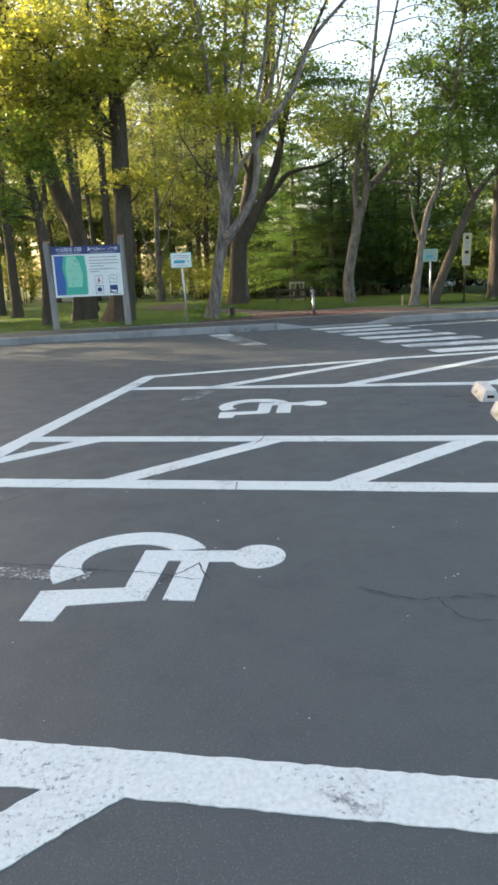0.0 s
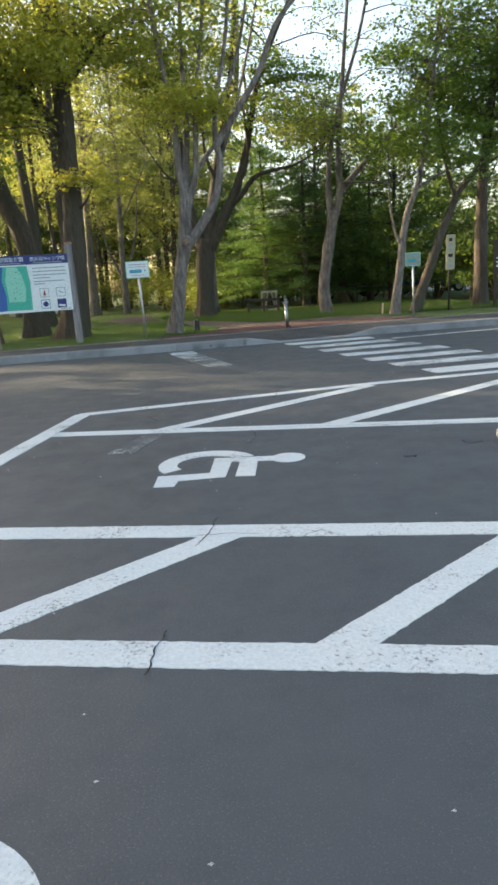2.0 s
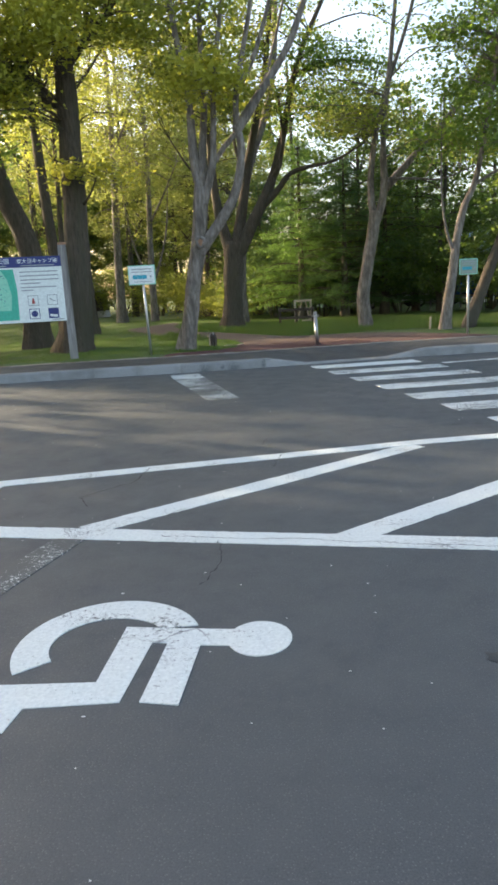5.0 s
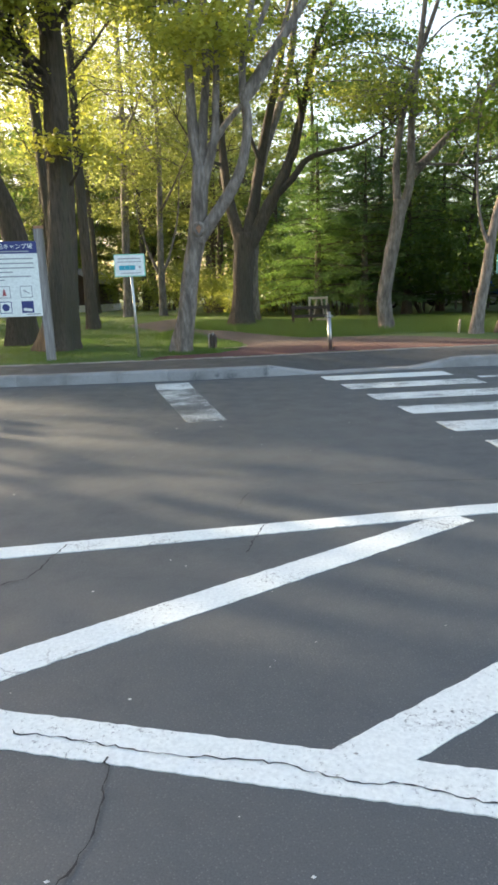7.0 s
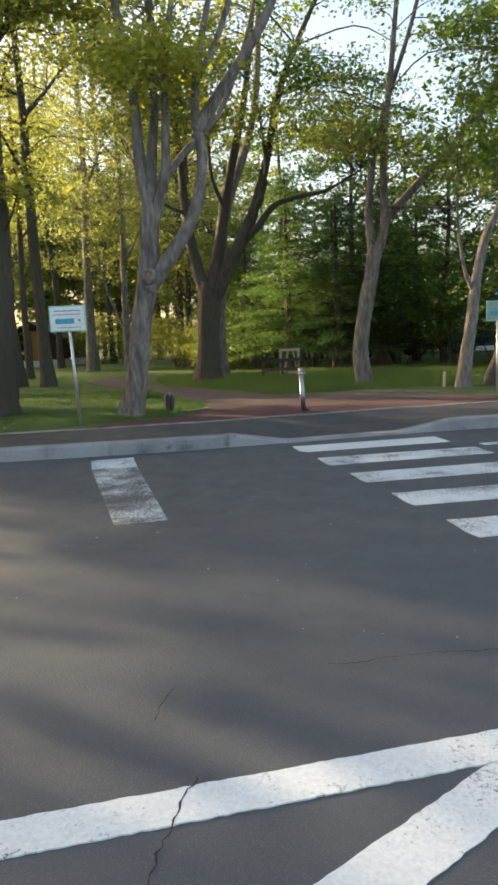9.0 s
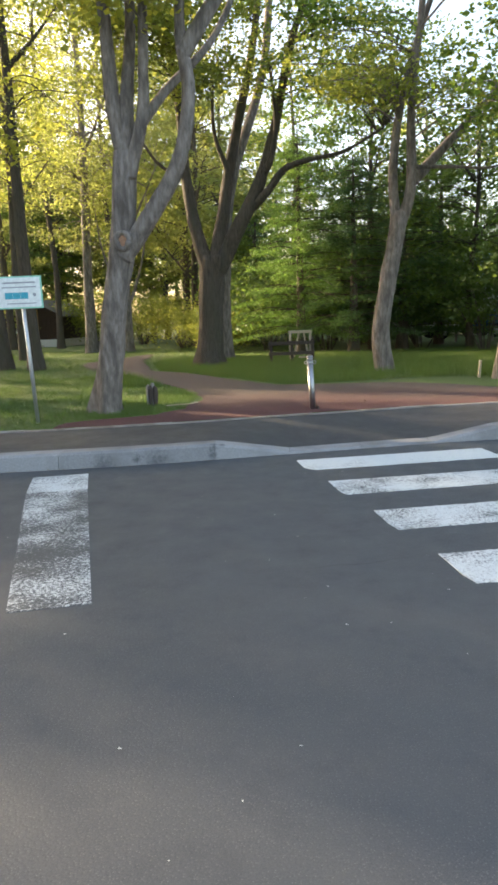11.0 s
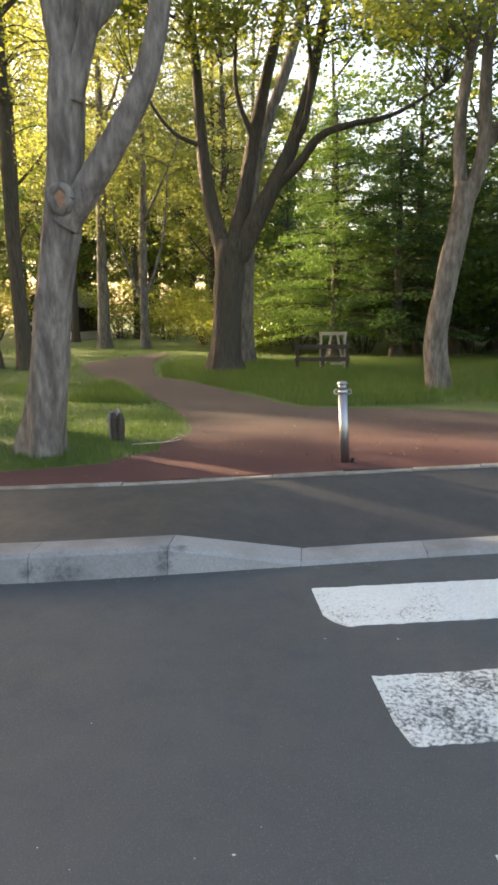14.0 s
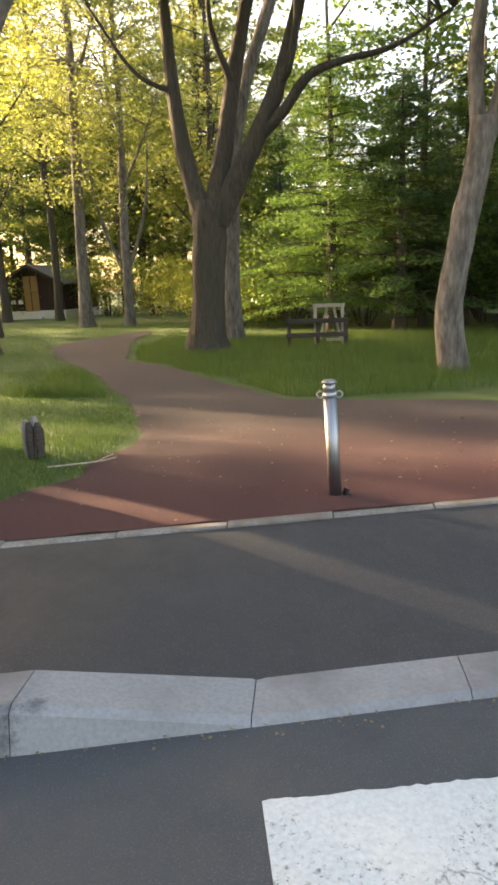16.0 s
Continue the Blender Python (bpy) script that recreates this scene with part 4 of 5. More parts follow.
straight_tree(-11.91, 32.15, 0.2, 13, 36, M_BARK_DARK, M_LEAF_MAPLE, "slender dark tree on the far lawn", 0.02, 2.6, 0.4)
straight_tree(-3.34, 48.60, 0.2, 14, 37, M_BARK_DARK, M_LEAF_SUNSIDE, "slender tree on the far lawn", 0.01, 3.0, 0.25, clumps=130)
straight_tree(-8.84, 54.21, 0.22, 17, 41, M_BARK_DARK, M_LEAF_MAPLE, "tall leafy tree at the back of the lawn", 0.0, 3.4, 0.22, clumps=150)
straight_tree(-13.90, 49.24, 0.22, 17, 42, M_BARK_DARK, M_LEAF_SUNSIDE, "tall yellow-green tree beyond the cabin", 0.0, 3.4, 0.22, clumps=150)
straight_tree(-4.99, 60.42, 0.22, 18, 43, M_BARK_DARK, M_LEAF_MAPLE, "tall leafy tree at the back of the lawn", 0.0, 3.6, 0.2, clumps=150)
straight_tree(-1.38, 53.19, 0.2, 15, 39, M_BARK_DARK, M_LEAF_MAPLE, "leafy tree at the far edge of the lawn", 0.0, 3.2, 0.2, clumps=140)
straight_tree(-10.86, 48.56, 0.2, 16, 40, M_BARK_DARK, M_LEAF_SUNSIDE, "tall leafy tree behind the cabin", 0.0, 3.2, 0.34, clumps=130)
straight_tree(-9.08, 37.78, 0.16, 12, 38, M_BARK_DARK, M_LEAF_MAPLE, "thin dark tree on the lawn", 0.01, 2.2, 0.4)


for i, (x, y, h) in enumerate(((5.2, 36.5, 9.0), (8.6, 35.2, 8.2), (11.6, 37.5, 9.0), (14.6, 31.5, 8.0), (10.6, 29.5, 8.5))):
    straight_tree(x, y, 0.13, h, 140 + i, M_BARK_DARK, M_LEAF_SHADE, "small leafy tree in the dark undergrowth", 0.01, 2.4, 0.14, 0.15, 90)


def copies(kind, places, group):
    for x, y, s, a in places:
        c = copy_thing(kind, pose(x, y, lawn_z(x, y) - 0.02, 0, 0, a) @ Matrix.Scale(s, 4))
        tagged(c, group=group)


# woodland behind, from a few grown kinds
rw = random.Random(5)
kinds = []
for i, leaf in enumerate((M_LEAF_SHADE, M_LEAF_MAPLE, M_LEAF_GREEN, M_LEAF_SUNSIDE)):
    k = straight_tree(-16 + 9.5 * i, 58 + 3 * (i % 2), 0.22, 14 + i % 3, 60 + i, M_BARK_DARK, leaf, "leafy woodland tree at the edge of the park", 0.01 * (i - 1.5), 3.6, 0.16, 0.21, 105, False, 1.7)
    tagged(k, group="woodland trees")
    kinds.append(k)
for i in range(46):
    x = -42 + (i % 23) * 3.9 + rw.uniform(-1.4, 1.4)
    y = (50 if i < 23 else 66) + rw.uniform(-3.5, 3.5)
    s = rw.uniform(0.8, 1.05)
    if x > 0:
        y, s = y - 3, s * (0.50 if x < 9 else 0.62)
    if -19 < x < -7 and y < 62:
        y += 12
    if x < -15 and y < 60:
        y += 22
    if 9 < x < 20 and y < 52:
        y += 14
    # trees on the left get lighter leaf kinds, as if the sun lit them
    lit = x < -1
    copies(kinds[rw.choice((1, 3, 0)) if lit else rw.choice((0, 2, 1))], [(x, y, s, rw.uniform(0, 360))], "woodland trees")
for i in range(15):
    x = -58 + i * 4.2 + rw.uniform(-1.5, 1.5)
    copies(kinds[rw.choice((1, 3, 2))], [(x, 80 + rw.uniform(-4, 4), rw.uniform(1.1, 1.35), rw.uniform(0, 360))], "woodland trees")
# unseen wood added on the sunset side to keep low sun off the lot
for i in range(24):
    x = -21 - 7 * (i % 3) + rw.uniform(-1.5, 1.5)
    y = 8 + i * 0.95 + rw.uniform(-0.8, 0.8)
    kind, s, a = rw.choice((0, 1, 2)), rw.uniform(0.48, 0.64), rw.uniform(0, 360)
    # opening left so a patch of sun reaches the asphalt
    if abs(y + x * 0.563 - 11.8) > 2.4:
        copies(kinds[kind], [(x, y, s, a)], "woodland trees")


# unseen wood added on the sunset side to shade lawn; its gap lights the path
for i, y in enumerate((27.6, 28.7, 29.8, 30.9, 31.0, 37.4, 38.5, 39.6, 40.9, 42.2, 43.5, 44.9, 46.2)):
    copies(kinds[(0, 2, 1)[i % 3]], [(-22.5 - 3.0 * (i % 2) + rw.uniform(-0.5, 0.5), y, 0.58 + 0.05 * (i % 3), rw.uniform(0, 360))], "woodland trees")


def shrub(x, y, r, h, seed, leaf, label, size=0.14, n=2600, bare=0.15):
    rs = np.random.RandomState(seed)
    e = thing("shrub", (x, y, 0.18), label, "shrub", 0, "undergrowth shrubs")
    verts, faces = [], []
    heads = []
    for k in range(11):
        a, d = rs.uniform(0, math.tau), r * rs.uniform(0.2, 0.85)
        p = Vector((d * math.cos(a), d * math.sin(a), h * rs.uniform(0.45, 0.95)))
        line = smooth_line([Vector((0.15 * math.cos(a), 0.15 * math.sin(a), -0.05)), p * 0.5 + Vector((0, 0, 0.1 * h)), p], 4)
        tube(verts, faces, line, [0.022 - 0.016 * j / (len(line) - 1) for j in range(len(line))], 5)
        heads.append(p)
    link_mesh("stem", verts, faces, M_BARK_DARK, e, "", True)
    pts = []
    for k in range(n // 40):
        p = np.array(heads[rs.randint(len(heads))]) + rs.normal(size=3) * (r * 0.35, r * 0.35, h * 0.2)
        p[2] = max(p[2], h * bare)
        pts.append(p + rs.normal(size=(40, 3)) * (0.28, 0.28, 0.14))
    leaf_mesh("foliage", np.concatenate(pts), size * rs.uniform(0.6, 1.3, len(pts) * 40), rs, leaf, e)
    return e


s_green = shrub(-1.65, 40.92, 1.3, 1.5, 81, M_LEAF_MAPLE, "round yellow-green shrub on the lawn", 0.09, 5200, 0.08)
s_dark = shrub(1.13, 37.54, 1.8, 2.3, 82, M_LEAF_SHADE, "dense green undergrowth shrub", 0.12, 4800, 0.1)
s_tall = shrub(8.28, 32.47, 2.2, 2.6, 83, M_LEAF_SHADE, "dense dark green undergrowth shrub", 0.15, 3600, 0.38)
copies(s_green, [(-3.2, 45.0, 1.4, 50), (0.2, 43.6, 1.42, 200), (-0.7, 38.7, 0.94, 90), (-10.0, 54.6, 1.76, 10), (-17.3, 52.5, 1.87, 70), (-22.1, 49.4, 1.98, 80), (-6.8, 52.5, 1.65, 140), (-27.3, 52.5, 2.2, 20)], "undergrowth shrubs")
copies(s_dark, [(2.4, 40.1, 1.31, 40), (3.5, 37.1, 1.08, 140), (5.6, 41.1, 1.45, 80), (0.1, 47.9, 1.66, 30), (2.5, 47.0, 1.79, 60), (6.8, 46.3, 1.83, 190), (15.2, 36.8, 1.1, 60)], "undergrowth shrubs")
copies(s_tall, [(7.2, 36.8, 1.21, 70), (11.1, 30.6, 0.97, 150), (11.0, 35.9, 1.29, 220), (12.1, 30.5, 1.1, 20), (14.7, 28.9, 1.21, 80), (12.4, 26.5, 0.88, 250), (4.8, 45.4, 1.57, 10), (9.7, 49.3, 1.85, 300), (11.6, 45.1, 1.76, 60), (18.4, 30.5, 1.43, 10), (18.9, 37.8, 1.76, 100)], "undergrowth shrubs")


# enlarged shrubs added out of view as a sun screen for the lot
copies(s_tall, [(-20.5 - 4.5 * (i % 2), 7.0 + 1.12 * i, 2.3 + 0.15 * (i % 3), 47 * i) for i in range(11)], "undergrowth shrubs")


def conifer(x, y, h, r, seed, leaf, label, needle=0.16, whorls=20, low=0.5, per=46):
    """Straight trunk with whorls of flat, drooping branches."""
    rs = np.random.RandomState(seed)
    e = thing("conifer", (x, y, 0.18), label, "conifer")
    verts, faces = [], []
    tube(verts, faces, [Vector((0, 0, z)) for z in spread(-0.1, h, 8)], spread(0.19, 0.02, 8), 10, 0.3, 0.08, seed)
    pts = []
    for k in range(whorls):
        z = low + (h - low) * (k / whorls) ** 0.95
        reach = r * (1 - (z - low) / (h - low)) ** 0.75 + 0.2
        for j in range(6):
            a = rs.uniform(0, math.tau)
            g = reach * rs.uniform(0.65, 1.1)
            tip = Vector((g * math.cos(a), g * math.sin(a), z - 0.12 * g + rs.uniform(-0.15, 0.15)))
            root = Vector((0, 0, z))
            line = smooth_line([root, root.lerp(tip, 0.5) + Vector((0, 0, 0.08 * g)), tip], 4)
            bv, bf = [], []
            tube(bv, bf, line, [0.022 - 0.018 * i / (len(line) - 1) for i in range(len(line))], 4)
            link_mesh("branch", bv, bf, M_BARK_DARK, e)
            n = int(per * g)
            f = rs.uniform(0.12, 1.0, n) ** 0.8
            side = np.array((-math.sin(a), math.cos(a), 0))
            base = np.outer(1 - f, np.array(root)) + np.outer(f, np.array(tip))
            spread_w = (rs.uniform(-1, 1, n) * 0.42 * g * (1.15 - f))[:, None]
            pts.append(base + side * spread_w + rs.normal(size=(n, 3)) * (0.05, 0.05, 0.06))
    link_mesh("trunk", verts, faces, M_BARK_DARK, e, "", True)
    c = np.concatenate(pts)
    leaf_mesh("foliage", c, needle * rs.uniform(0.6, 1.4, len(c)), rs, leaf, e, 0.15, 0.16, 1.6)
    return e


conifer(2.40, 34.83, 7.6, 2.7, 91, M_LEAF_LARCH, "light green young larch behind the rail", 0.085, 26, 0.9, 170)
conifer(4.24, 34.21, 6.5, 2.6, 92, M_LEAF_DARK, "dark green fir with low sweeping branches", 0.09, 24, 0.9, 150)
conifer(6.27, 35.87, 6.8, 2.9, 93, M_LEAF_DARK, "dark green fir in the undergrowth", 0.09, 24, 0.7, 150)
conifer(8.25, 38.33, 7.8, 3.2, 94, M_LEAF_LARCH, "green larch among the firs", 0.10, 22, 0.7, 130)
conifer(0.17, 50.98, 8.8, 3.1, 95, M_LEAF_DARK, "dark fir at the back of the lawn", 0.22, 18, 0.5, 50)


# ---- grass ----
def grass(name, count, area, height, seed, keep, label, material):
    rs = np.random.RandomState(seed)
    pts = []
    while len(pts) < count:
        x, y = rs.uniform(area[0], area[1]), rs.uniform(area[2], area[3])
        if keep(x, y) and noise.noise((x * 0.9, y * 0.9, 3)) > rs.uniform(-0.7, 0.5):
            pts.append((x, y, ground_z(x, y)))
    p = np.array(pts)
    n = len(p)
    a = rs.uniform(0, math.tau, n)
    h = height * rs.uniform(0.4, 1.3, n)
    lean = rs.normal(size=(n, 2)) * 0.35 * h[:, None]
    w = 0.003 + 0.004 * height
    side = np.stack((np.cos(a) * w, np.sin(a) * w, np.zeros(n)), 1)
    v = np.empty((n, 3, 3))
    v[:, 0], v[:, 1] = p - side, p + side
    v[:, 2] = p + np.concatenate((lean, h[:, None]), 1)
    me = bpy.data.meshes.new(name)
    me.vertices.add(n * 3)
    me.vertices.foreach_set("co", v.reshape(-1))
    me.loops.add(n * 3)
    me.loops.foreach_set("vertex_index", np.arange(n * 3))
    me.polygons.add(n)
    me.polygons.foreach_set("loop_start", np.arange(n) * 3)
    me.polygons.foreach_set("loop_total", np.full(n, 3))
    me.materials.append(material)
    me.update()
    return tagged(new(name, me), label, "grass", kind="stuff")


grass("lawn_grass", 80000, (-9, 0.3, 18.2, 27), 0.038, 1, lambda x, y: y > pave_y(x) + 0.12 and not on_path(x, y, -0.05), "short green lawn grass", M_GRASS)
grass("lawn_grass_far", 50000, (-14, 3, 26, 44), 0.09, 2, lambda x, y: not on_path(x, y, -0.1), "green lawn grass under the trees", M_GRASS)
grass("tall_grass", 130000, (-2.5, 9.5, 22, 34), 0.17, 3, lambda x, y: not on_path(x, y, 0.15) and y > 23.2 + 0.15 * abs(x - 2) - max(0, x - 4) * 0.35, "tall uncut green grass under the trees", M_GRASS)
grass("edge_grass", 5000, (-1.9, 0.0, 18.6, 22), 0.07, 4, lambda x, y: y > pave_y(x) + 0.15 and not on_path(x, y, -0.12), "tufts of grass round the trunk", M_GRASS)


def litter(count, area, seed):
    rs = np.random.RandomState(seed)
    pts = [(x, y, ground_z(x, y) + 0.022) for x, y in zip(rs.uniform(area[0], area[1], count), rs.uniform(area[2], area[3], count)) if y > pave_y(x) + 0.08]
    e = new("fallen_leaves")
    ob = leaf_mesh("leaf_litter", np.array(pts), rs.uniform(0.015, 0.035, len(pts)), rs, M_LITTER, e, 0.0, 0.4, 3.0)
    return tagged(e, "scattered dry brown leaves on the gravel", "leaves", kind="stuff")


litter(450, (-1.8, 7.0, 18.4, 22.6), 8)


def kerb_dirt(count, seed):
    rs = np.random.RandomState(seed)
    pts = []
    for x in rs.uniform(-6, 6.5, count):
        pts.append((x, kerb_y(x) - abs(rs.normal()) * 0.035, 0.006 + 0.004 * rs.rand()))
    e = new("gutter_litter")
    leaf_mesh("crumb", np.array(pts), rs.uniform(0.006, 0.018, count), rs, M_LITTER, e, 0.0, 0.45, 4.0)
    return tagged(e, "brown leaf crumbs and grit along the kerb foot", "litter", kind="stuff")


kerb_dirt(600, 21)


def chips(count, seed):
    """Pale grit chips lying loose on the asphalt."""
    rs = np.random.RandomState(seed)
    verts, faces = [], []
    for _ in range(count):
        x, y, r = rs.uniform(-4, 5), rs.uniform(-0.5, 16.4), rs.uniform(0.002, 0.0065)
        k = len(verts)
        verts += [(x + r * rs.uniform(0.8, 2), y, 0.0062), (x, y + r, 0.0062), (x - r * rs.uniform(0.8, 2), y, 0.0062), (x, y - r, 0.0062), (x, y, 0.0062 + r * 0.7)]
        faces += [(k, k + 1, k + 4), (k + 1, k + 2, k + 4), (k + 2, k + 3, k + 4), (k + 3, k, k + 4), (k + 3, k + 2, k + 1, k)]
    return tagged(link_mesh("grit_chips", verts, faces, M_STOP), "loose pale grit chips on the asphalt", "grit", kind="stuff")


chips(420, 22)


# ---- signs and posts ----
def bars(parent, rows, y, material, name="text_bar"):
    for x0, x1, z, h in rows:
        part(name, box((x1 - x0, 0.003, h), ((x0 + x1) / 2, y, z)), material, parent)


def lettering(text, size, at, material, parent, width):
    cu = bpy.data.curves.new("lettering", "FONT")
    cu.body, cu.size, cu.extrude = text, size, 0.001
    cu.align_x = "CENTER"
    tmp = new("lettering", cu)
    dg = bpy.context.evaluated_depsgraph_get()
    me = bpy.data.meshes.new_from_object(tmp.evaluated_get(dg))
    bpy.data.objects.remove(tmp)
    xs = [v.co.x for v in me.vertices]
    k = width / (max(xs) - min(xs))
    me.transform(Matrix.Diagonal((k, k, 1, 1)))
    me.materials.clear()
    me.materials.append(material)
    ob = new("lettering", me)
    ob.parent = parent
    ob.matrix_local = pose(*at, 90, 0, 0)
    return ob


def info_board():
    e = thing("information_board", (-4.36, 18.30, 0.2), "park information board with a map on weathered wooden posts", "sign", 15.5)
    for x, h, tilt in ((-0.99, 2.26, -1.0), (0.96, 2.38, -0.5)):
        post = part("post", box((0.17, 0.17, h + 0.15), (x, 0.06, h / 2 - 0.075), (0, tilt, 0), 0.02), M_POST, e)
        part("post_cap", box((0.175, 0.175, 0.05), (0, 0, 0), (0, tilt, 0), 0.012), M_POST_TOP, post, "raw orange-brown post end").matrix_local = pose(x, 0.06, h + 0.02)
    part("panel", box((1.80, 0.04, 1.32), (0.0, -0.03, 1.50), (0, 0, 0), 0.006), M_WHITE, e)
    y = -0.0525
    part("title_band", box((1.80, 0.005, 0.21), (0.0, y, 2.055)), M_NAVY, e)
    lettering("大沼国定公園", 0.1, (-0.45, y - 0.003, 2.035), M_WHITE, e, 0.66)
    lettering("東大沼キャンプ場", 0.1, (0.43, y - 0.003, 2.035), M_WHITE, e, 0.80)
    bars(e, [(-0.74, -0.18, 1.985, 0.022), (0.1, 0.76, 1.985, 0.022)], y - 0.004, M_GREY)
    for nm, m, pts in (("lake", M_BLUE, [(-0.85, 0.90), (-0.62, 0.90), (-0.60, 1.25), (-0.66, 1.6), (-0.60, 1.92), (-0.85, 1.92)]),
                       ("shore", M_TEAL, [(-0.62, 0.90), (-0.04, 0.90), (-0.02, 1.5), (-0.06, 1.92), (-0.60, 1.92), (-0.66, 1.6), (-0.60, 1.25)])):
        f = flat_shape(pts, 0.004)
        bmesh.ops.transform(f, matrix=pose(0, y + 0.002, 0, 90), verts=f.verts)
        part(nm, f, m, e)
    f = flat_shape([(-0.55, 1.10), (-0.18, 1.10), (-0.14, 1.4), (-0.20, 1.72), (-0.30, 1.90), (-0.52, 1.90), (-0.58, 1.6)], 0.004)
    bmesh.ops.transform(f, matrix=pose(0, y - 0.002, 0, 90), verts=f.verts)
    part("camp_site", f, M_MINT, e)
    r = random.Random(3)
    for _ in range(22):
        part("map_dot", box((0.022, 0.003, 0.016), (r.uniform(-0.50, -0.2), y - 0.0085, r.uniform(1.15, 1.85))), r.choice((M_TEAL, M_NAVY)), e)
    bars(e, [(0.06, 0.82, z, 0.022) for z in (1.86, 1.78, 1.70)] + [(0.06, 0.45, 1.63, 0.022), (0.06, 0.76, 1.55, 0.022), (0.06, 0.30, 1.49, 0.022), (0.62, 0.86, 0.88, 0.02)], y - 0.001, M_GREY)
    for i, (x, z, m) in enumerate(((0.27, 1.28, M_RED), (0.65, 1.28, M_GREY), (0.27, 1.01, M_NAVY), (0.65, 1.01, M_NAVY))):
        pic = part("pictogram", box((0.21, 0.004, 0.21), (x, y - 0.001, z), (0, 0, 0), 0.001), M_GREY if i < 2 else M_NAVY, e)
        part("field", box((0.185, 0.003, 0.185), (x, y - 0.004, z)), M_WHITE if i < 3 else M_NAVY, pic)
        if i == 0:
            part("mark", rod(0.06, 0.01, (x, y - 0.006, z - 0.06), (x, y - 0.006, z + 0.06), 3), m, pic)
        elif i == 1:
            part("mark", box((0.12, 0.003, 0.02), (x, y - 0.007, z), (0, 30, 0)), m, pic)
        elif i == 2:
            part("mark", rod(0.065, 0.065, (x, y - 0.004, z), (x, y - 0.008, z), 18), m, pic)
        else:
            part("mark", box((0.15, 0.003, 0.05), (x, y - 0.007, z - 0.05), (0, 8, 0)), M_WHITE, pic)
    return e


info_board()


def notice_sign(x, y, turn, lean, height, w, h, face):
    e = thing("notice_sign", (x, y, 0.19), "small pale notice sign with a teal strip on a steel pole", "sign", turn, "notice signs along the kerb")
    part("pole", rod(0.026, 0.026, (lean, 0, -0.1), (0, 0, height), 12), M_GALV, e, "", True)
    part("plate", box((w, 0.02, h), (0, -0.036, height - h / 2 + 0.02), (0, 0, 0), 0.004), M_MINT, e)
    z = height + 0.02
    part("face", box((w - 0.035, 0.004, h - 0.035), (0, -0.047, z - h / 2)), face, e)
    for k in range(3):
        part("label_block", box((w * 0.17, 0.004, h * 0.2), (-w * 0.25 + k * w * 0.175, -0.050, z - h * 0.6)), M_CYAN, e)
    part("seal", rod(0.022, 0.022, (w * 0.33, -0.047, z - h * 0.58), (w * 0.33, -0.052, z - h * 0.58), 12), M_GREY, e)
    bars(e, [(-w * 0.36, w * 0.36, z - h * 0.2, 0.018), (-w * 0.38, w * 0.38, z - h * 0.34, 0.014), (-w * 0.3, w * 0.35, z - h * 0.84, 0.012)], -0.050, M_GREY)
    for dz in (0.07, h - 0.07):
        part("clamp", box((0.08, 0.05, 0.025), (0, -0.015, z - dz), (0, 0, 0), 0.004), M_GALV, e)
    return e


notice_sign(-1.86, 18.75, 0, 0.06, 1.88, 0.57, 0.40, M_WHITE)
notice_sign(5.50, 20.55, -8, 0.02, 1.72, 0.41, 0.36, M_DULL)


def banner_sign():
    e = thing("vertical_sign", (7.25, 22.7, 0.17), "narrow cream vertical sign board on a dark post", "sign", -6)
    part("post", rod(0.028, 0.028, (0, 0.03, -0.1), (0, 0.03, 2.32), 10), M_DARKMETAL, e, "", True)
    part("board", box((0.27, 0.03, 1.04), (0.03, -0.02, 1.76), (0, 1.5, 0), 0.005), M_CREAM, e)
    part("cap", box((0.33, 0.07, 0.03), (0.03, -0.01, 2.30), (0, 1.5, 0), 0.004), M_DARKMETAL, e)
    for k in range(6):
        part("letter_bar", box((0.10 + 0.03 * (k % 2), 0.003, 0.10), (0.03, -0.037, 2.13 - 0.155 * k)), M_GREY if k % 3 else M_DARKMETAL, e)
    return e


banner_sign()


def trail_board():
    e = thing("trail_board", (9.1, 22.7, 0.17), "dark brown trail board with white figures", "sign", -10)
    for x in (-0.36, 0.42):
        part("post", box((0.09, 0.09, 2.2), (x, 0.06, 0.95), (0, 0, 0), 0.008), M_WOOD_DARK, e)
    part("board", box((0.95, 0.05, 1.05), (0.03, 0, 1.52), (0, 0, 0), 0.008), M_WOOD_DARK, e)
    y = -0.03
    f = bmesh.new()
    box((0.05, 0.006, 0.16), (-0.22, y, 1.82), (0, 8, 0), 0, f)
    box((0.03, 0.006, 0.13), (-0.26, y, 1.70), (0, 18, 0), 0, f)
    box((0.03, 0.006, 0.13), (-0.20, y, 1.70), (0, -16, 0), 0, f)
    box((0.05, 0.006, 0.05), (-0.21, y, 1.93), (0, 45, 0), 0, f)
    part("walker_mark", f, M_WHITE, e)
    bars(e, [(-0.08, 0.36, 1.86, 0.07), (-0.08, 0.30, 1.74, 0.05), (-0.36, 0.36, 1.50, 0.04), (-0.36, 0.28, 1.38, 0.04), (-0.36, 0.2, 1.26, 0.06)], y, M_WHITE)
    return e


trail_board()


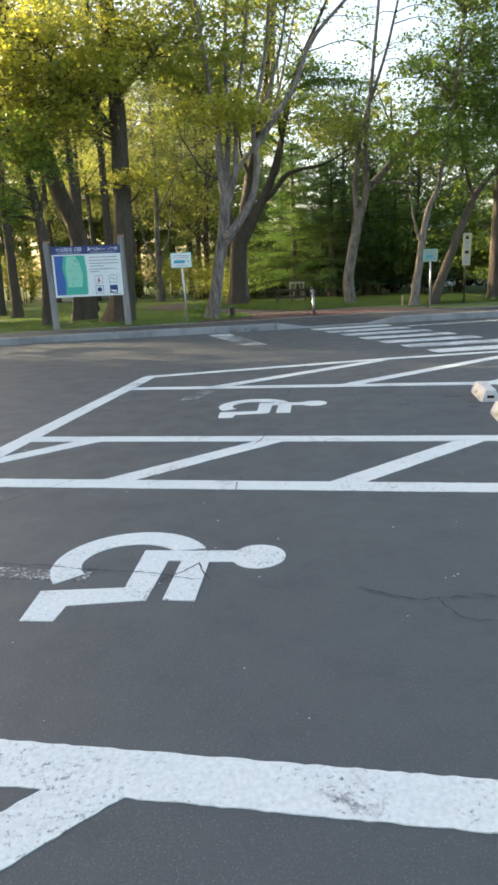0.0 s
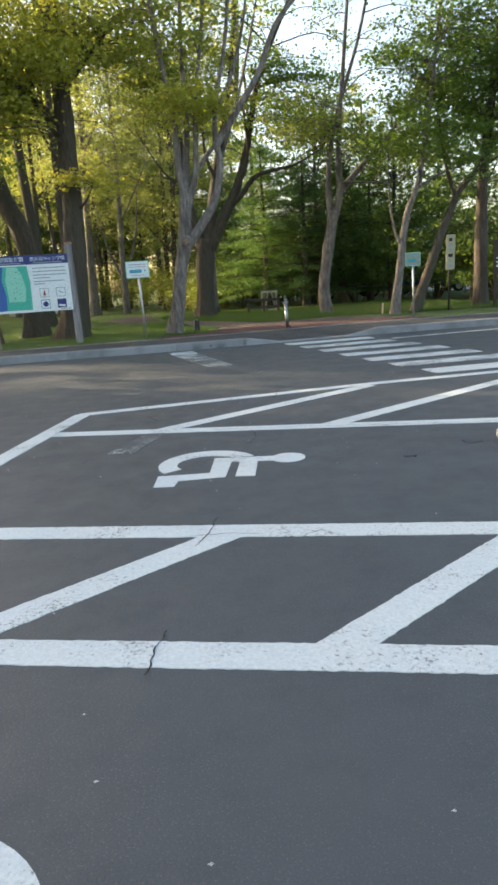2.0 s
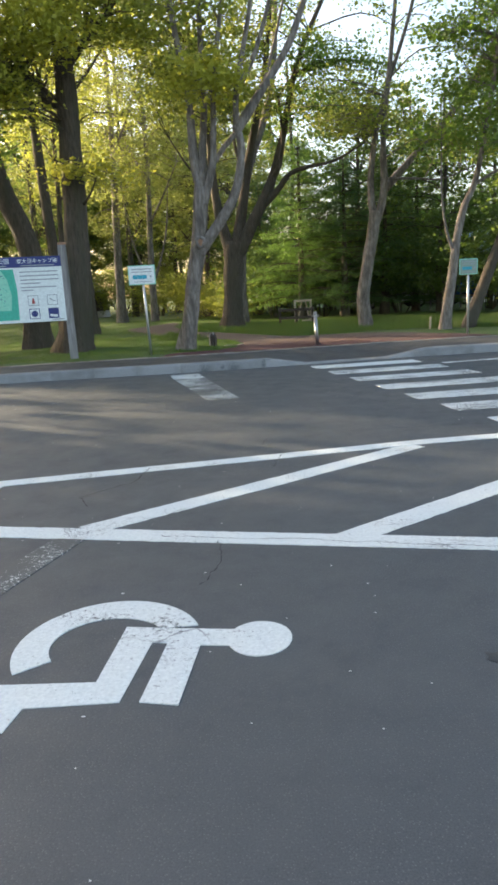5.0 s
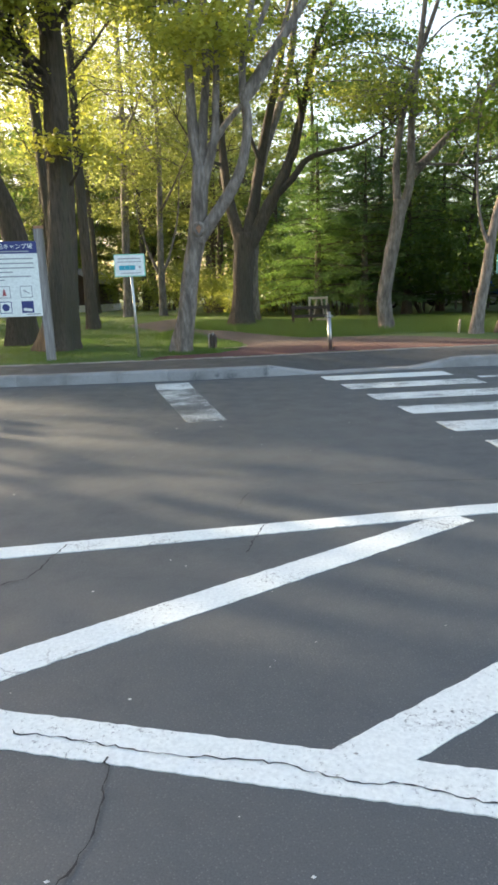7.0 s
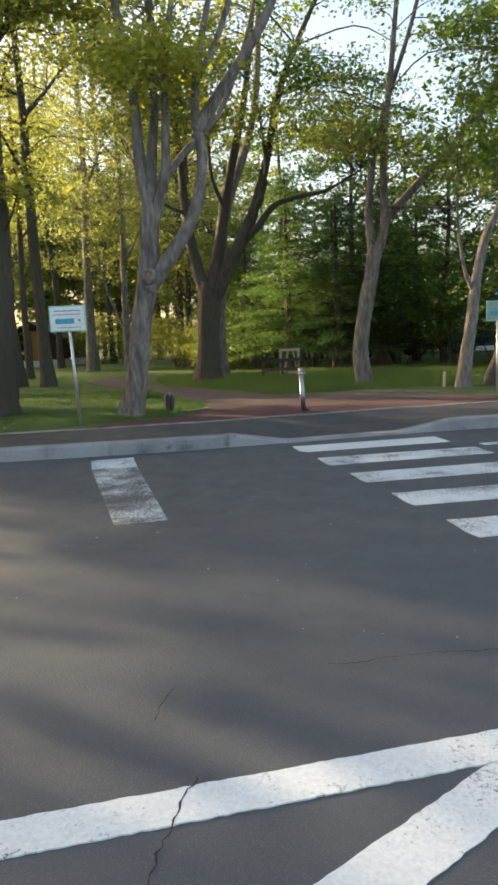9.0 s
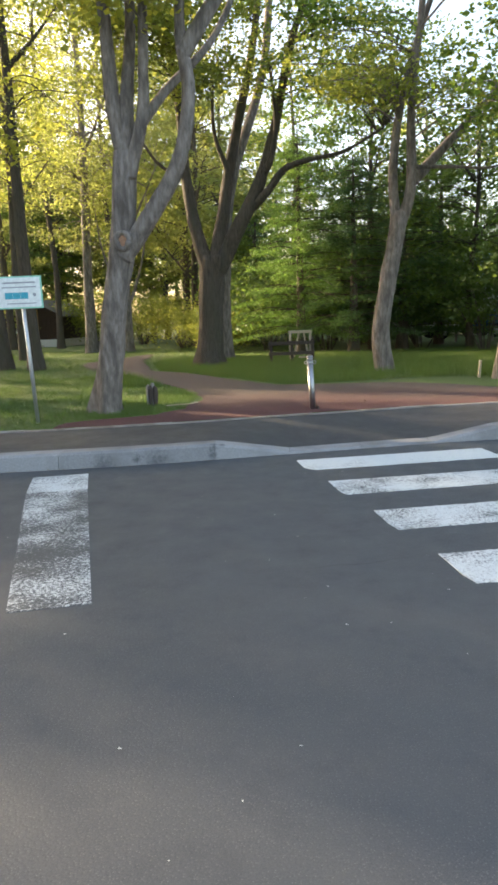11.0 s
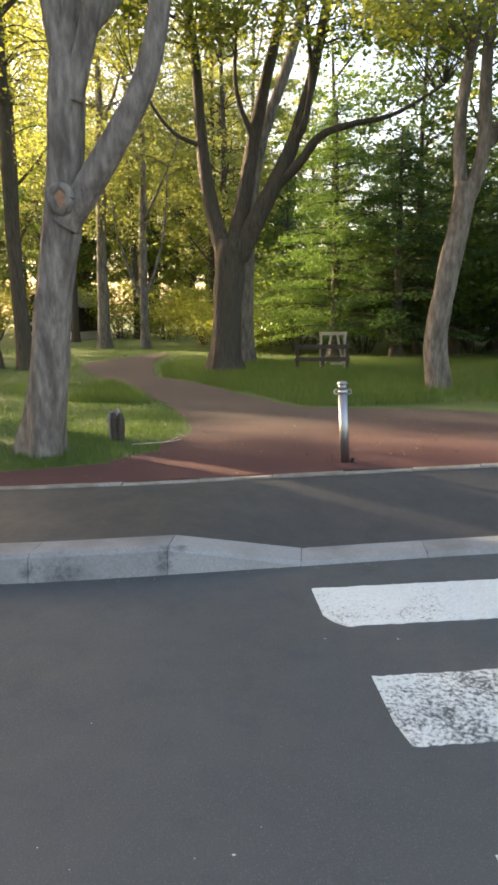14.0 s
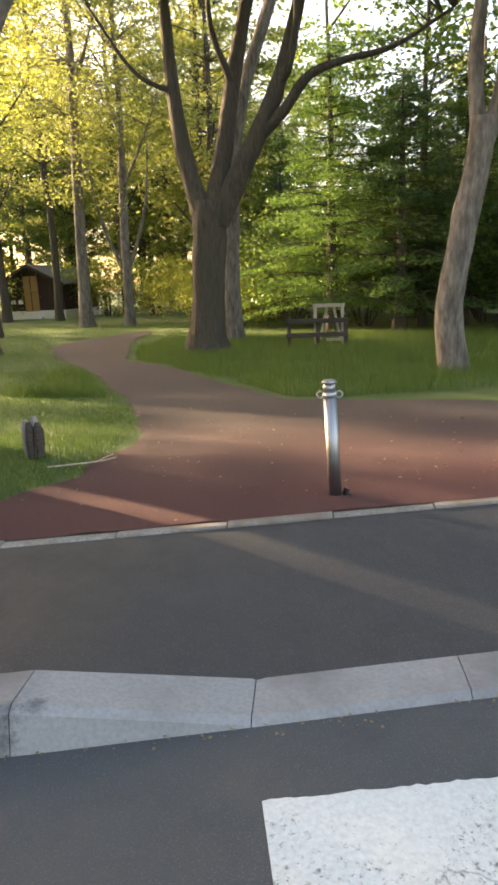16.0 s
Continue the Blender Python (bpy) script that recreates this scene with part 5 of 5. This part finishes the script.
def bollard():
    e = thing("bollard", (1.83, 19.28, 0.19), "slightly leaning steel bollard with side rings on gravel", "bollard")
    lean = Vector((-0.045, 0.0, 1.0)).normalized()
    body = part("tube", rod(0.040, 0.040, lean * -0.05, lean * 0.64, 24), M_STEEL, e, "", True)
    part("collar", rod(0.044, 0.044, lean * 0.645, lean * 0.67, 24), M_GALV, e, "", True)
    part("head", rod(0.037, 0.037, lean * 0.67, lean * 0.725, 24), M_STEEL, e, "", True)
    part("cap", rod(0.050, 0.036, lean * 0.725, lean * 0.745, 24), M_STEEL, e, "", True)
    for s in (-1, 1):
        c = lean * 0.655
        verts, faces = [], []
        ring = [c + Vector((s * (0.056 + 0.019 * math.cos(a)), 0.002 * math.cos(a), 0.021 * math.sin(a))) for a in np.linspace(0, math.tau, 15)[:-1]]
        tube(verts, faces, ring + ring[:1], [0.006] * 15, 8)
        link_mesh("ring", verts, faces, M_STEEL, e, "", True)
    tabs = bmesh.new()
    box((0.03, 0.05, 0.012), (0.075, -0.02, 0.02), (0, -20, 20), 0.002, tabs)
    box((0.012, 0.05, 0.06), (0.06, -0.01, 0.035), (0, 15, 20), 0.002, tabs)
    part("lock_hasp", tabs, M_DARKMETAL, e)
    return e


bollard()


def stump():
    e = thing("post_stump", (-0.59, 20.41, 0.2), "short split weathered wooden post in the grass", "stump")
    r = random.Random(4)
    for k, (x, y, h) in enumerate(((-0.045, 0, 0.31), (0.015, 0.02, 0.335), (0.055, -0.01, 0.29), (-0.01, -0.03, 0.30))):
        verts, faces = [], []
        tube(verts, faces, [Vector((x, y, z)) for z in spread(-0.05, h, 6)], [0.042 * r.uniform(0.8, 1.1) for _ in range(6)] + [0.018], 9, 0, 0.5, k)
        link_mesh("splinter", verts, faces, M_POST if k in (0, 1) else M_WOOD_DARK, e)
    return e


stump()
stick_v, stick_f = [], []
tube(stick_v, stick_f, smooth_line([(-0.30, 19.95, 0.235), (-0.12, 20.0, 0.24), (0.05, 20.1, 0.235), (0.18, 20.16, 0.25)], 4), [0.005] * 12 + [0.002], 6, 0, 0.3)
tube(stick_v, stick_f, smooth_line([(0.03, 20.08, 0.237), (0.10, 20.2, 0.25), (0.12, 20.28, 0.245)], 4), [0.004] * 8 + [0.0015], 5, 0, 0.2)
tagged(link_mesh("fallen_stick", stick_v, stick_f, M_WOOD_PALE), "pale bare stick lying on the grass", "stick")
stake = part("marker_stake", box((0.045, 0.045, 0.42), (0, 0, 0.13), (3, 2, 10), 0.005), M_WOOD_PALE)
stake.matrix_world = pose(5.25, 23.1, 0.17)
tagged(stake, "short pale wooden marker stake in the grass", "stake")


def rail_barrier():
    e = thing("rail_barrier", (1.27, 30.19, 0.10), "low dark wooden rail barrier in tall grass", "barrier", -8)
    for x, h in ((0.0, 0.58), (0.55, 0.55), (1.08, 0.60)):
        part("post", box((0.07, 0.07, h + 0.1), (x, 0, h / 2 - 0.05), (0, 0, 0), 0.01), M_WOOD_DARK, e)
    for z in (0.24, 0.50):
        part("rail", box((1.18, 0.04, 0.09), (0.54, -0.055, z), (0, -0.6, 0), 0.01), M_WOOD_DARK, e)
    e.scale = (1.15, 1.15, 1.15)
    return e


rail_barrier()


def easel_board():
    e = thing("easel_frame", (2.13, 30.08, 0.12), "pale wooden frame with slanting braces behind the rail", "frame", -8)
    for x in (-0.26, 0.26):
        part("upright", box((0.06, 0.05, 0.80), (x, 0.1, 0.38), (0, 0, 0), 0.006), M_WOOD_PALE, e)
    part("top_bar", box((0.60, 0.06, 0.07), (0, 0.1, 0.76), (0, 0, 0), 0.006), M_WOOD_PALE, e)
    for x, a in ((-0.11, 12), (0.15, -12)):
        part("brace", box((0.05, 0.04, 0.62), (x, 0.16, 0.42), (-8, a, 0), 0.006), M_WOOD_PALE, e)
    part("low_bar", box((0.32, 0.05, 0.05), (0.12, 0.0, 0.12), (0, 0, 0), 0.006), M_WOOD_PALE, e)
    e.scale = (1.15, 1.15, 1.15)
    return e


easel_board()


# ---- hut ----
def hut():
    e = thing("cabin", (-13.82, 52.6, 0.0), "dark brown wooden cabin with a pale plinth and tan door", "cabin", -4)
    w, d, h, top = 3.7, 5.2, 2.05, 3.0
    part("plinth", box((w + 0.1, d + 0.1, 0.55), (0, d / 2, 0.27), (0, 0, 0), 0.02), M_PLASTER, e)
    walls = bmesh.new()
    prof = [(-w / 2, 0.5), (w / 2, 0.5), (w / 2, h), (0, top - 0.12), (-w / 2, h)]
    a = [walls.verts.new((x, 0, z)) for x, z in prof]
    b = [walls.verts.new((x, d, z)) for x, z in prof]
    walls.faces.new(a)
    walls.faces.new(b[::-1])
    for i in range(5):
        walls.faces.new((a[i], a[(i + 1) % 5], b[(i + 1) % 5], b[i]))
    wall = part("wall", walls, M_BROWN, e)
    for i in range(13):
        part("batten", box((0.05, 0.03, 1.5), (-w / 2 + 0.15 + i * 0.285, -0.012, 1.27)), M_BROWN, wall)
    pitch = math.degrees(math.atan2(top - h, w / 2))
    for s in (-1, 1):
        part("roof", box((2.45, d + 0.9, 0.08), (s * 1.08, d / 2, (h + top) / 2 - 0.02), (0, s * pitch, 0), 0.01), M_HUTROOF, e)
        part("barge_board", box((2.4, 0.04, 0.16), (s * 1.07, -0.46, (h + top) / 2 - 0.06), (0, s * pitch, 0), 0.01), M_BROWN, e)
    door = part("door", box((0.85, 0.06, 1.95), (-0.05, -0.03, 1.48), (0, 0, 0), 0.01), M_HUTDOOR, e)
    part("door_batten", box((0.04, 0.02, 1.85), (-0.05, -0.07, 1.48)), M_BROWN, door)
    part("notice", box((0.5, 0.02, 0.3), (-1.45, -0.02, 1.75)), M_WHITE, e)
    for x in (-1.2, -0.75):
        part("notice", box((0.28, 0.02, 0.22), (x, -0.02, 1.05)), M_WHITE, e)
    part("step", box((1.4, 0.5, 0.2), (-0.05, -0.3, 0.1), (0, 0, 0), 0.02), M_PLASTER, e)
    return e


hut()


# ---- behind the undergrowth: fence, cars and a roof ----
fence = thing("rail_fence", (0, 38.5, 0.2), "pale horizontal rail fence behind the undergrowth", "fence")
for i in range(13):
    part("post", box((0.09, 0.09, 1.0), (3.0 + 1.5 * i, 0, 0.42), (0, 0, 0), 0.01), M_POST, fence)
for z in (0.5, 0.85):
    part("rail", box((18.2, 0.05, 0.10), (12.0, -0.07, z), (0, 0, 0), 0.01), M_POST, fence)


def car(x, y, turn, paint, label):
    e = thing("parked_car", (x, y, 0.2), label, "car", turn)
    prof = [(-2.05, 0.35), (-2.1, 0.75), (-1.95, 0.95), (-1.55, 1.0), (-0.95, 1.42), (0.6, 1.46), (1.25, 1.02), (1.9, 0.9), (2.1, 0.7), (2.1, 0.35)]
    bm = bmesh.new()
    sides = [[bm.verts.new((px, s * (0.82 if pz < 1.1 else 0.66), pz)) for px, pz in prof] for s in (-1, 1)]
    for i in range(len(prof)):
        j = (i + 1) % len(prof)
        bm.faces.new((sides[0][i], sides[0][j], sides[1][j], sides[1][i]))
    bm.faces.new(sides[0][::-1])
    bm.faces.new(sides[1])
    bmesh.ops.bevel(bm, geom=bm.edges[:], offset=0.04, segments=2, affect="EDGES")
    part("body", bm, paint, e, "", True)
    for s in (-1, 1):
        part("side_window", box((1.75, 0.02, 0.30), (-0.2, s * 0.755, 1.20), (s * 21, 0, 0), 0.005), M_GLASS, e)
        for wx in (-1.3, 1.3):
            wheel = part("wheel", rod(0.31, 0.31, (wx, s * 0.70, 0.31), (wx, s * 0.86, 0.31), 20), M_TYRE, e)
            part("rim", rod(0.19, 0.17, (wx, s * 0.855, 0.31), (wx, s * 0.875, 0.31), 16), M_GALV, wheel)
    part("rear_window", box((0.62, 1.15, 0.02), (-1.26, 0, 1.22), (0, -35, 0)), M_GLASS, e)
    part("windscreen", box((0.72, 1.15, 0.02), (0.95, 0, 1.25), (0, 34, 0)), M_GLASS, e)
    return e


car(7.4, 40.6, 6, M_CARWHITE, "white parked car half hidden by undergrowth")
car(12.4, 41.0, 4, M_CARBLUE, "blue parked car half hidden by undergrowth")
car(17.2, 41.0, -5, M_CARWHITE, "white parked car beyond the fence")


def far_house():
    e = thing("house", (15.2, 46.0, 0.1), "pale house with a light blue sheet roof behind trees", "house", 12)
    part("wall", box((6.0, 5.0, 2.9), (0, 2.5, 1.45), (0, 0, 0), 0.02), M_PLASTER, e)
    for s in (0, 1):
        part("roof", box((6.8, 3.1, 0.1), (0, 1.15 + 2.7 * s, 3.55), (28 if s == 0 else -28, 0, 0), 0.01), M_ROOFBLUE, e)
    for x in (-1.8, 0.2, 2.0):
        win = part("window", box((0.95, 0.06, 0.95), (x, -0.02, 1.65), (0, 0, 0), 0.01), M_WHITE, e)
        part("pane", box((0.82, 0.02, 0.82), (x, -0.055, 1.65)), M_GLASS, win)
    return e


far_house()


# ---- kerb stones and edging, piece by piece ----
def kerb_stone(x0, x1, name, parent):
    """One kerb stone between two joints: sloped face, rounded arris, flat top."""
    verts, faces = [], []
    n = 4
    for i in range(n + 1):
        x = x0 + 0.002 + (x1 - x0 - 0.004) * i / n
        y, h = kerb_y(x), kerb_h(x)
        slant = 0.035 * h / 0.165
        for dy, z in ((0.0, -0.1), (0.0, 0.0), (slant * 0.8, h - 0.022), (slant + 0.024, h), (0.258, h), (0.258, -0.1)):
            verts.append((x, y + dy, max(z, -0.1)))
    for i in range(n):
        for k in range(5):
            a = i * 6 + k
            faces.append((a, a + 6, a + 7, a + 1))
    faces += [tuple(range(5, -1, -1)), tuple(range(n * 6, n * 6 + 6))]
    return link_mesh(name, verts, faces, M_KERB, parent)


kerb = structure(new("kerb"), "weathered grey concrete kerb stones lowered at the crossing", "kerb")
for i in range(-22, 26):
    kerb_stone(0.65 + 0.8 * i, 0.65 + 0.8 * (i + 1), "kerb_stone", kerb)
edging = structure(new("path_edging"), "narrow pale concrete edging between footway and path", "edging")
for i in range(-16, 22):
    x0, x1 = 0.6 * i, 0.6 * (i + 1)
    verts = []
    for x in (x0 + 0.004, x1 - 0.004):
        y, z = pave_y(x), 0.200 + 0.004 * ((i * 7) % 3 - 1)
        verts += [(x, y, 0.05), (x, y, z - 0.008), (x, y + 0.012, z), (x, y + 0.068, z), (x, y + 0.08, z - 0.008), (x, y + 0.08, 0.05)]
    faces = [(k, k + 6, k + 7, k + 1) for k in range(5)] + [(5, 4, 3, 2, 1, 0), (6, 7, 8, 9, 10, 11)]
    link_mesh("edging_stone", verts, faces, M_EDGING, edging)
